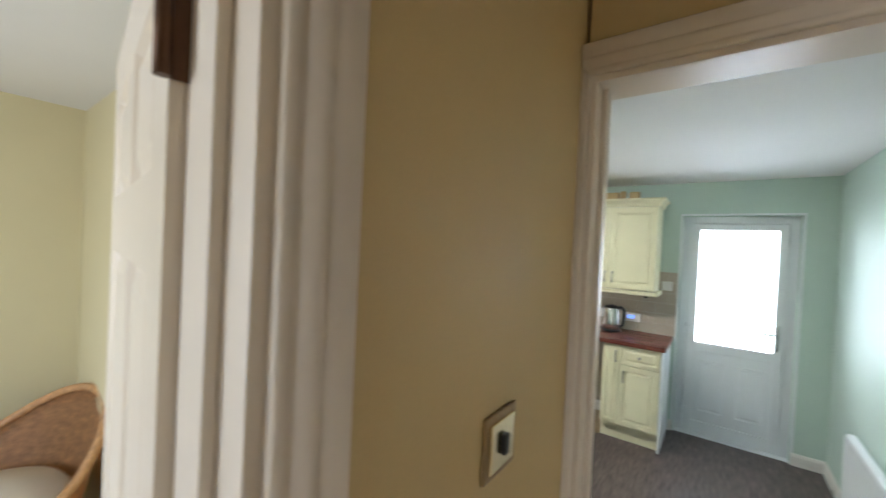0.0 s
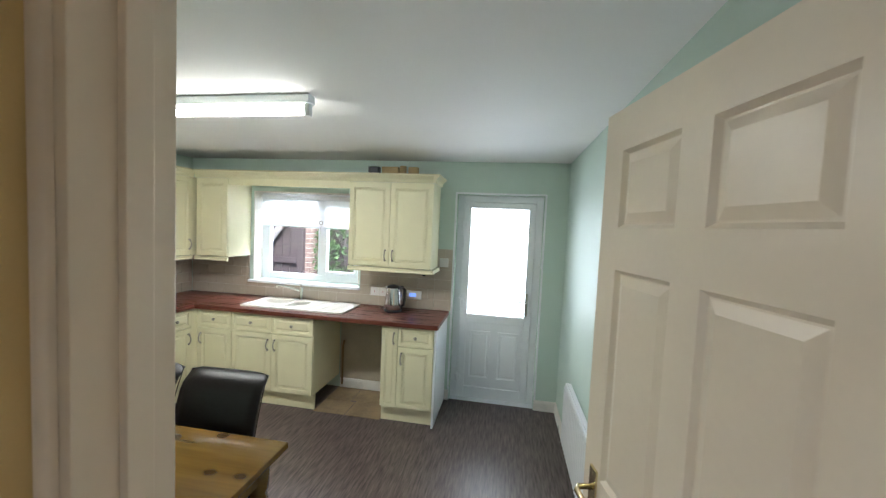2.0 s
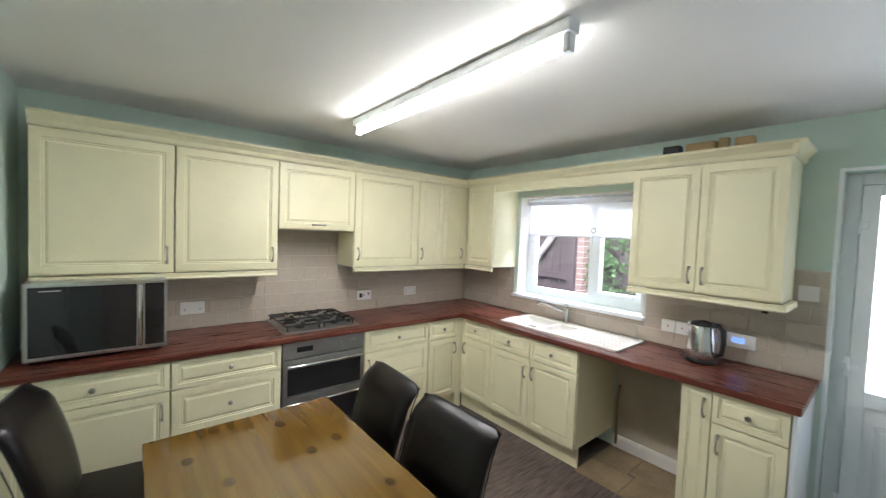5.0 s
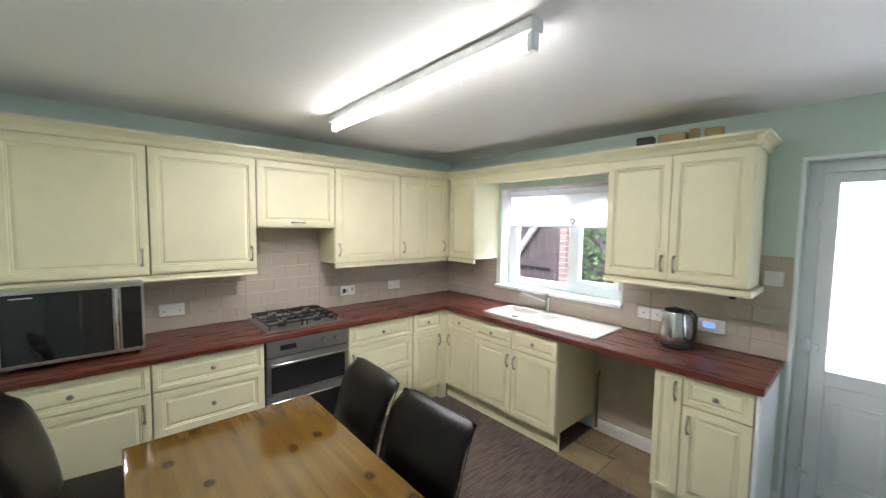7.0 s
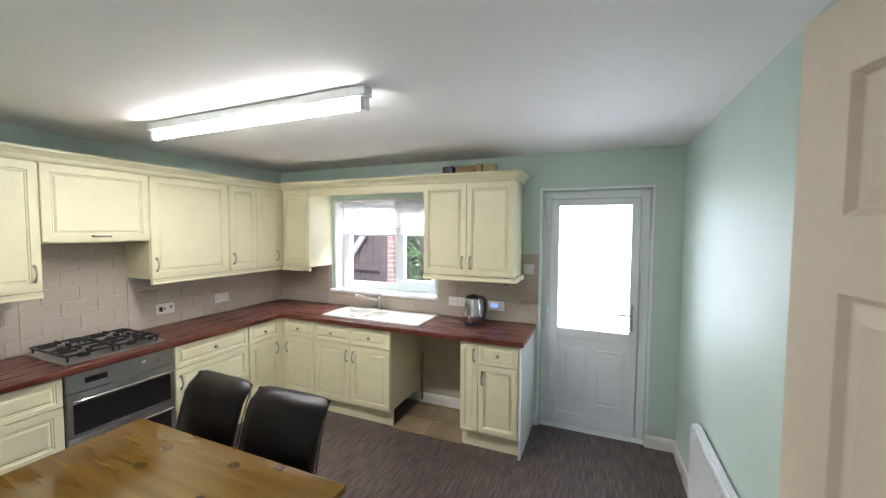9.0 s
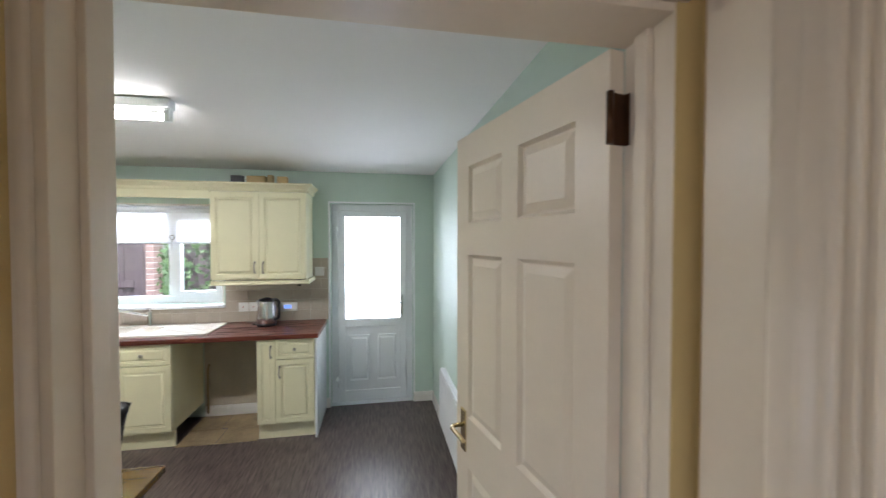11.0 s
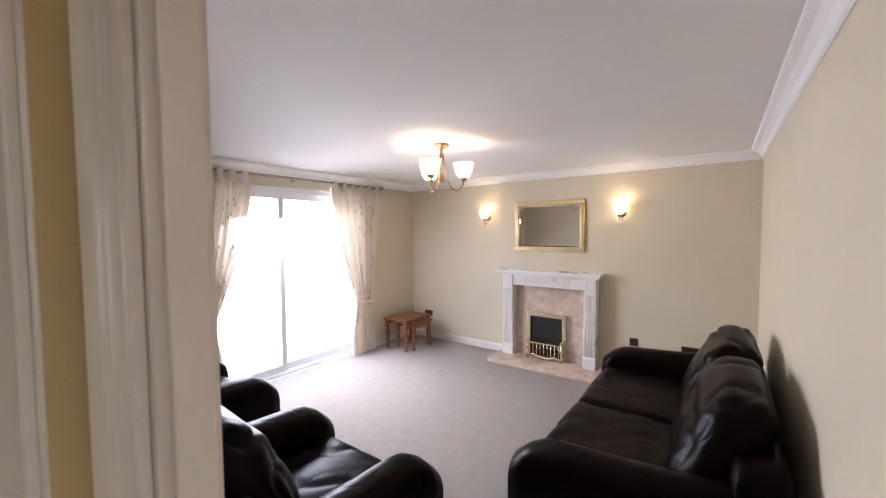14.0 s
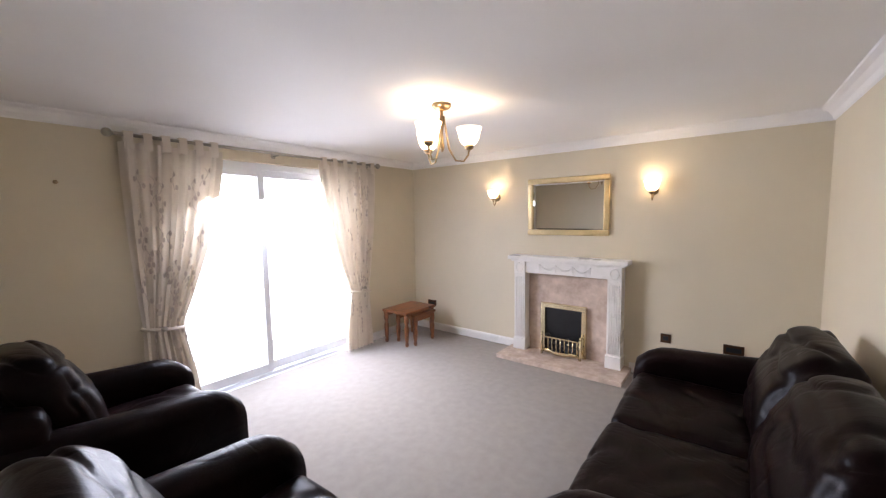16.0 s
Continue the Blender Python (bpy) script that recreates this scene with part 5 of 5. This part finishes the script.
box(fr, -0.25, 0.25, -0.036, 0, 0.51, 0.561, 0.006)
part("frame", fr, M_BRASS, fi, "polished brass frame")
part("fire_box", box(bm_new(), -0.199, 0.199, -0.008, 0, 0.0, 0.509), M_BLACK, fi)
for z0, z1 in ((0.025, 0.05), (0.19, 0.205)):
    part("fret_rail", box(bm_new(), -0.21, 0.21, -0.11, -0.095, z0, z1, 0.004), M_BRASS, fi)
for k in range(9):
    x = -0.18 + k * 0.045
    part("fret_bar", cyl(bm_new(), (x, -0.102, 0.05), (x, -0.102, 0.19), 0.006, seg=8), M_BRASS, fi)
fo = bm_new()
tube(fo, [(-0.21, -0.1, 0.03), (-0.12, -0.105, 0.055), (-0.05, -0.108, 0.02), (0.05, -0.108, 0.02), (0.12, -0.105, 0.055), (0.21, -0.1, 0.03)], 0.014)
for x in (-0.21, 0.21):
    cyl(fo, (x, -0.1, 0), (x, -0.1, 0.22), 0.014, 0.01)
    lathe(fo, [(0.004, 0.22), (0.016, 0.235), (0.004, 0.25)], (x, -0.1, 0), 10)
part("fret_foot", fo, M_BRASS, fi)
for k in range(16):
    rnd = random.Random(k)
    cb = bm_new()
    bmesh.ops.create_icosphere(cb, subdivisions=1, radius=rnd.uniform(0.028, 0.042), matrix=Matrix.Translation((rnd.uniform(-0.16, 0.16), rnd.uniform(-0.075, -0.05), 0.07 + 0.13 * (k / 16))))
    part("coal", cb, M_BLACK, fi)

# mirror
mi = thing("wall_mirror", "wall mirror in a moulded gilt frame over the fireplace", "mirror", pose(LX, -2.21, 1.36, 0, 0, -90))
mw_, mh = 0.88, 0.625
for z0, z1, x0, x1, nm in ((0, 0.06, -mw_ / 2, mw_ / 2, "frame_rail"), (mh - 0.06, mh, -mw_ / 2, mw_ / 2, "frame_rail"), (0.06, mh - 0.06, -mw_ / 2, -mw_ / 2 + 0.06, "frame_stile"), (0.06, mh - 0.06, mw_ / 2 - 0.06, mw_ / 2, "frame_stile")):
    part(nm, box(bm_new(), x0, x1, -0.035, -0.001, z0, z1, 0.014, 3), M_GOLD, mi)
gl = bmesh.new()
box(gl, -mw_ / 2 + 0.055, mw_ / 2 - 0.055, -0.016, -0.004, 0.055, mh - 0.055)
gl.normal_update()
f = min(gl.faces, key=lambda q: q.calc_center_median().y)
bmesh.ops.inset_individual(gl, faces=[f], thickness=0.025, depth=0.003)
part("mirror_glass", gl, M_MIRROR, mi, "bevelled silvered glass")


def wall_light(y):
    th = thing("wall_light", "antique brass wall light with a lit opal glass tulip shade", "wall light", pose(LX, y, 1.80, 0, 0, -90), "wall lights beside the mirror")
    bp = bm_new()
    lathe(bp, [(0.045, 0), (0.045, 0.008), (0.03, 0.016), (0.012, 0.022)], seg=20)
    bmesh.ops.rotate(bp, verts=bp.verts, cent=(0, 0, 0), matrix=Matrix.Rotation(radians(90), 3, "X"))
    bmesh.ops.translate(bp, verts=bp.verts, vec=(0, -0.001, 0.0))
    part("wall_plate", bp, M_ANTIQUE, th)
    part("arm", tube(bm_new(), [(0, -0.02, 0.0), (0, -0.03, -0.03), (0, -0.045, -0.075), (0, -0.075, -0.095), (0, -0.10, -0.07), (0, -0.10, -0.035)], 0.006), M_ANTIQUE, th)
    part("cup", lathe(bm_new(), [(0.008, -0.04), (0.022, -0.03), (0.026, -0.012)], (0, -0.10, 0), 16), M_ANTIQUE, th)
    sh = bm_new()
    lathe(sh, [(0.02, -0.014), (0.04, 0.0), (0.058, 0.03), (0.062, 0.06), (0.07, 0.085)], (0, -0.10, 0), 24, cap=False)
    bmesh.ops.solidify(sh, geom=list(sh.faces), thickness=0.004)
    part("shade", sh, M_SHADE, th, "glowing opal glass tulip shade")
    return th


for y in (-1.36, -3.03):
    wall_light(y)
    lamp("wall_bulb", "POINT", pose(LX - 0.10, y, 1.86), 1.05, (1, 0.80, 0.52), radius=0.03)

# pendant
PX, PY = 2.335, -2.05
pl = thing("ceiling_light", "antique brass three-arm ceiling light with lit opal glass shades", "ceiling light", pose(PX, PY, H, 0, 0, 70) @ Matrix.Scale(1.08, 4))
part("ceiling_rose", lathe(bm_new(), [(0.06, -0.001), (0.062, -0.012), (0.05, -0.026), (0.02, -0.036)]), M_ANTIQUE, pl)
part("stem", lathe(bm_new(), [(0.012, -0.034), (0.009, -0.08), (0.014, -0.12), (0.009, -0.16), (0.009, -0.22), (0.016, -0.26), (0.006, -0.29)]), M_ANTIQUE, pl)
for k in range(3):
    a = radians(120 * k)
    ca, sa = math.cos(a), math.sin(a)
    pts = [(r * ca, r * sa, z) for r, z in ((0.012, -0.07), (0.026, -0.16), (0.042, -0.27), (0.085, -0.345), (0.135, -0.35), (0.165, -0.31), (0.17, -0.275))]
    ar = part("arm", tube(bm_new(), pts, 0.006), M_ANTIQUE, pl)
    part("cup", lathe(bm_new(), [(0.008, -0.282), (0.026, -0.272), (0.03, -0.252)], (0.17 * ca, 0.17 * sa, 0), 16), M_ANTIQUE, ar)
    sh = bm_new()
    lathe(sh, [(0.022, -0.256), (0.045, -0.242), (0.062, -0.21), (0.068, -0.175), (0.08, -0.145)], (0.17 * ca, 0.17 * sa, 0), 24, cap=False)
    bmesh.ops.solidify(sh, geom=list(sh.faces), thickness=0.004)
    part("shade", sh, M_SHADE, ar, "glowing opal glass tulip shade")
    w_ = pose(PX, PY, H, 0, 0, 70) @ Vector((0.184 * ca, 0.184 * sa, -0.215))
    lamp("pendant_bulb", "POINT", pose(*w_), 1.25, (1, 0.80, 0.53), radius=0.03)


# curtains
def curtain(x_top0, x_top1, x_tie0, x_tie1, z_tie, label, seed):
    th = thing("curtain", label, "curtain", None, "patio curtains")
    b = bm_new()
    yc, zt, zb = -0.10, 2.165, 0.02
    nx, nz = 72, 46
    folds = 7.5
    rnd = random.Random(seed)
    ph = rnd.uniform(0, 6)
    rowsv = []
    xb0, xb1 = x_tie0 * 0.75 + x_top0 * 0.25, x_tie1 * 0.75 + x_top1 * 0.25
    for j in range(nz + 1):
        s = j / nz
        z = zt + (zb - zt) * s
        if z > z_tie:
            u = ((zt - z) / (zt - z_tie))
            e = u * u * (1.6 - 0.6 * u)
            a0, a1 = x_top0 + (x_tie0 - x_top0) * e, x_top1 + (x_tie1 - x_top1) * (u ** 1.5)
            amp = 0.032 - 0.012 * u
        else:
            u = (z_tie - z) / (z_tie - zb)
            e = math.sin(u * math.pi / 2)
            a0, a1 = x_tie0 + (xb0 - x_tie0) * e, x_tie1 + (xb1 - x_tie1) * e
            amp = 0.02 + 0.018 * u
        row = []
        for i in range(nx + 1):
            p = i / nx
            w_ = 2 * math.pi * folds * p + ph + 0.5 * math.sin(3 * p * 6 + s * 2)
            y = yc + amp * math.sin(w_) + 0.006 * math.sin(2.3 * w_ + s * 5)
            row.append(b.verts.new((a0 + (a1 - a0) * p + 0.006 * math.sin(w_ * 1.7 + s * 4), y, z)))
        rowsv.append(row)
    for j in range(nz):
        for i in range(nx):
            b.faces.new((rowsv[j][i], rowsv[j][i + 1], rowsv[j + 1][i + 1], rowsv[j + 1][i])).smooth = True
    # printed trailing sprigs lie just proud of the cloth
    sprigs = []
    coords = [[v.co.copy() for v in r] for r in rowsv]
    b.normal_update()
    for k in range(44):
        j, i = rnd.randrange(2, nz - 6), rnd.randrange(3, nx - 6)
        sprigs.append((j, i, rnd.random()))
    part("cloth", b, M_CURTAIN, th)
    pr = bm_new()

    def on(jf, if_):
        j, i = int(jf), int(if_)
        fj, fi_ = jf - j, if_ - i
        j, i = max(0, min(nz - 1, j)), max(0, min(nx - 1, i))
        p = (coords[j][i] * (1 - fj) * (1 - fi_) + coords[j + 1][i] * fj * (1 - fi_) + coords[j][i + 1] * (1 - fj) * fi_ + coords[j + 1][i + 1] * fj * fi_)
        return p + Vector((0, -0.003, 0))
    for j, i, r in sprigs:
        d = 1 if r > 0.5 else -1
        pts = [on(j + q * 0.55, i + 3 + d * 1.6 * math.sin(q * 0.8)) for q in range(7)]
        tube(pr, pts, 0.0022, 4)
        for q in (1, 3, 5):
            c = on(j + q * 0.55, i + 3 + d * 1.6 * math.sin(q * 0.8) + (1.6 if q != 3 else -1.6))
            vs = [pr.verts.new(c + Vector((0.012 * math.cos(a) * (1 if q != 3 else -1), -0.001, 0.022 * math.sin(a)))) for a in [2 * math.pi * t / 8 for t in range(8)]]
            pr.faces.new(vs)
    tagged(part("leaf_print", pr, M_LEAFPRINT, th), "taupe printed leaf sprigs on the cloth", kind="stuff")
    for k in range(6):
        x = x_top0 + (x_top1 - x_top0) * (k + 0.5) / 6
        lp = bm_new()
        box(lp, x - 0.028, x + 0.028, -0.131, -0.127, 2.115, 2.237, 0.001, 1)
        box(lp, x - 0.028, x + 0.028, -0.087, -0.083, 2.115, 2.237, 0.001, 1)
        box(lp, x - 0.028, x + 0.028, -0.131, -0.083, 2.237, 2.241, 0.001, 1)
        part("tab", lp, M_CURTAIN, th)
    tbk = bm_new()
    xm = (x_tie0 + x_tie1) / 2
    w_ = abs(x_tie1 - x_tie0) / 2 + 0.012
    tube(tbk, [(xm + w_ * math.cos(a), -0.10 + 0.055 * math.sin(a), z_tie - 0.02 * math.cos(a)) for a in [2 * math.pi * i / 24 for i in range(25)]], 0.014, 8)
    part("tie_back", tbk, M_CURTAIN, th)
    return th


curtain(1.04, 1.73, 1.10, 1.35, 0.74, "cream tab-top curtain with leaf print, tied back at the patio door", 4)
curtain(3.50, 2.69, 3.34, 3.07, 0.70, "cream leaf-print tab-top curtain tied back near the side tables", 8)
for x in (1.21, 3.22):
    hb = bm_new()
    cyl(hb, (x, LY, 0.745), (x, LY - 0.16, 0.745), 0.006)
    lathe(hb, [(0.005, 0), (0.02, 0.006), (0.024, 0.02), (0.012, 0.034)], (x, LY - 0.165, 0.73), 14)
    tagged(make("holdback", hb, M_PEWTER), "pewter curtain holdback on the cream wall", "holdback")
ro = thing("curtain_rod", "dull pewter curtain rod with ball finials", "curtain rod")
part("pole", cyl(bm_new(), (1.01, -0.107, 2.217), (3.51, -0.107, 2.217), 0.0125), M_PEWTER, ro)
for x, s in ((0.995, -1), (3.525, 1)):
    fb = bm_new()
    bmesh.ops.create_uvsphere(fb, u_segments=16, v_segments=10, radius=0.032, matrix=Matrix.Translation((x + s * 0.012, -0.107, 2.217)))
    part("finial", fb, M_PEWTER, ro, "", True)
for x in (1.12, 2.25, 3.42):
    bk = bm_new()
    cyl(bk, (x, LY - 0.001, 2.202), (x, -0.107, 2.202), 0.007)
    cyl(bk, (x, LY - 0.001, 2.202), (x, LY - 0.008, 2.202), 0.025)
    part("bracket", bk, M_PEWTER, ro)
hk = bm_new()
lathe(hk, [(0.014, 0), (0.014, 0.004), (0.005, 0.006), (0.004, 0.02)], seg=12)
bmesh.ops.rotate(hk, verts=hk.verts, cent=(0, 0, 0), matrix=Matrix.Rotation(radians(90), 3, "X"))
bmesh.ops.translate(hk, verts=hk.verts, vec=(0.715, LY - 0.001, 1.86))
tagged(make("picture_hook", hk, M_ANTIQUE), "small brass picture hook on the cream wall", "hook")


# nest of tables
def nest_table(m, w, d, h, label):
    th = thing("nest_table", label, "side table", m, "nest of tables")
    part("top", box(bm_new(), 0, w, 0, d, h - 0.032, h, 0.008), M_NEST, th)
    for q in ((0.03, w - 0.03, 0.03, 0.045), (0.03, w - 0.03, d - 0.045, d - 0.03)):
        part("apron", box(bm_new(), q[0], q[1], q[2], q[3], h - 0.09, h - 0.033), M_NEST, th)
    for x in (0.035, w - 0.035):
        for y in (0.035, d - 0.035):
            part("leg", lathe(bm_new(), [(0.02, 0), (0.026, 0.03), (0.019, 0.05), (0.028, 0.12), (0.03, h - 0.2), (0.019, h - 0.16), (0.03, h - 0.13), (0.03, h - 0.033)], (x, y, 0), 14), M_NEST, th)
    return th


nest_table(pose(3.50, -0.57, 0), 0.55, 0.42, 0.43, "antique pine side table with turned legs, largest of a nest")
nest_table(pose(3.60, -0.62, 0), 0.40, 0.36, 0.385, "antique pine side table tucked under a larger one")
for y, z, w_ in ((-0.31, 0.37, 0.146), (-3.17, 0.40, 0.086), (-3.68, 0.39, 0.146)):
    s = thing("wall_socket", "dark bronze wall socket on the cream wall", "socket", pose(LX, y, z, 0, 0, -90))
    part("plate", box(bm_new(), -w_ / 2, w_ / 2, -0.008, -0.001, -0.043, 0.043, 0.003), M_HINGE, s)
    part("insert", box(bm_new(), -w_ / 2 + 0.02, w_ / 2 - 0.02, -0.010, -0.0078, -0.02, 0.02, 0.001, 1), M_BLACK, s)

# ---- outside ----
slab("ground", -60, 60, 0.28, 80, -0.2, -0.12, M_GRASS, "rough lawn of the back garden", "ground")
slab("pavement", -6, 6, 0.29, 2.4, -0.118, -0.06, M_PAVING, "pale paving along the house", "paving")
# added glowing sheets close behind the doors replace the bright view outside
slab("backdrop_patio", 0.3, 7.0, 1.3, 1.32, -0.1, 4.0, M_OUT, "glowing white sheet in place of daylight beyond the patio door", "backdrop")
slab("backdrop_back_door", -1.3, 0.2, 0.7, 0.72, -0.1, 2.6, M_OUT, "glowing white sheet in place of daylight beyond the back door", "backdrop")
fe = thing("fence", "weathered dark timber garden fence with a pale brace", "fence", pose(-5.68, 1.75, -0.06))
for i in range(15):
    part("board", box(bm_new(), i * 0.13, i * 0.13 + 0.122, 0, 0.02, 0, 1.95 + 0.01 * (i % 3), 0.003, 1), M_FENCE, fe)
for z in (0.4, 1.1, 1.75):
    part("rail", box(bm_new(), 0, 1.95, -0.04, -0.001, z, z + 0.09, 0.004, 1), M_GREYWOOD if z == 1.75 else M_FENCE, fe)
bb = bm_new()
tube(bb, [(0.75, -0.06, 0.45), (1.75, -0.06, 1.75)], 0.05, 4)
part("brace", bb, M_GREYWOOD, fe, "pale grey diagonal brace")
part("post", box(bm_new(), 1.96, 2.06, -0.05, 0.05, 0, 2.1, 0.006), M_FENCE, fe)
bp = thing("brick_pier", "red brick garden pier", "pier", pose(-3.74, 1.77, -0.06))
for j in range(27):
    for i in range(2 if j % 2 else 1):
        w_ = 0.105 if j % 2 else 0.215
        part("brick", box(bm_new(), i * 0.11, i * 0.11 + w_, 0, 0.215, j * 0.075 + 0.001, j * 0.075 + 0.067, 0.003, 1), M_BRICK, bp)
part("mortar", box(bm_new(), 0.006, 0.209, 0.006, 0.209, 0, 2.02), M_GROUT, bp)
hd = thing("ivy_hedge", "dense green ivy hedge in the garden", "hedge", pose(-3.50, 1.9, -0.1))
# one solid block in the dark fence material fills the hedge behind the leaves
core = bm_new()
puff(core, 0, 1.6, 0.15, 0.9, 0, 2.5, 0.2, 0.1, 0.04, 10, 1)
part("hedge_core", core, M_FENCE, hd, "solid dark block inside the hedge")
rnd = random.Random(11)
verts, faces = [], []
for k in range(3600):
    c = Vector((rnd.uniform(-0.05, 1.65), rnd.uniform(-0.05, 0.16) + 0.05 * math.sin(k), rnd.uniform(0.0, 2.6)))
    u = Vector((rnd.uniform(-1, 1), rnd.uniform(-0.5, 0.3), rnd.uniform(-1, 1))).normalized()
    v_ = u.cross(Vector((rnd.uniform(-0.4, 0.4), 1, rnd.uniform(-0.4, 0.4)))).normalized()
    s = rnd.uniform(0.02, 0.04)
    n0 = len(verts)
    verts += [c - u * s, c + v_ * s * 0.6, c + u * s * 1.2, c - v_ * s * 0.6]
    faces.append((n0, n0 + 1, n0 + 2, n0 + 3))
me = bpy.data.meshes.new("leaves")
me.from_pydata(verts, [], faces)
me.materials.append(M_IVY)
lv = new("leaves", me)
lv.parent = hd
tagged(lv, kind="stuff")

# ---- wall tiles, laid in half bond ----
TWD, THT, JT = 0.198, 0.098, 0.003


def tiles(name, m, runs, label):
    """runs: (start, end, bottom, top) along local x; tile faces look to -y."""
    th = thing(name, label, "tiles", m, "", "structure")
    cache = {}
    for a, b, z0, z1 in runs:
        part("grout_bed", box(bm_new(), a, b, -0.004, -0.001, z0, z1), M_GROUT, th)
        j = 0
        z = z0
        while z < z1 - 0.02:
            h = min(THT, z1 - z)
            x = a - (0.1 if j % 2 else 0.0)
            while x < b - 0.005:
                x0, x1 = max(a, x), min(b, x + TWD)
                if x1 - x0 > 0.012:
                    key = (round(x1 - x0, 3), round(h, 3))
                    if key not in cache:
                        tb_ = box(bm_new(), 0, key[0], -0.009, -0.004, 0, key[1], 0.0015, 1)
                        bmesh.ops.recalc_face_normals(tb_, faces=tb_.faces)
                        me_ = bpy.data.meshes.new("tile")
                        tb_.to_mesh(me_)
                        tb_.free()
                        me_.materials.append(M_TILE)
                        cache[key] = me_
                    o = new("tile", cache[key])
                    o.parent = th
                    o.location = (x0, 0, z)
                x += TWD + JT
            z += THT + JT
            j += 1


tiles("tiling_hob_wall", left_pose(KX, -3.415), [(0, 1.272, 0.887, 1.30), (1.274, 1.862, 0.887, 1.60), (1.864, 3.403, 0.887, 1.30)], "beige glazed wall tiles behind the hob")
tiles("tiling_sink_wall", pose(0, 0, 0), [(KX + 0.012, -3.272, 0.887, 1.30), (-3.27, -3.24, 0.887, 1.49), (-3.24, -1.985, 0.887, 1.03), (-1.985, -1.218, 0.887, 1.30), (-1.216, -1.05, 0.887, 1.49)], "beige glazed wall tiles behind the sink")
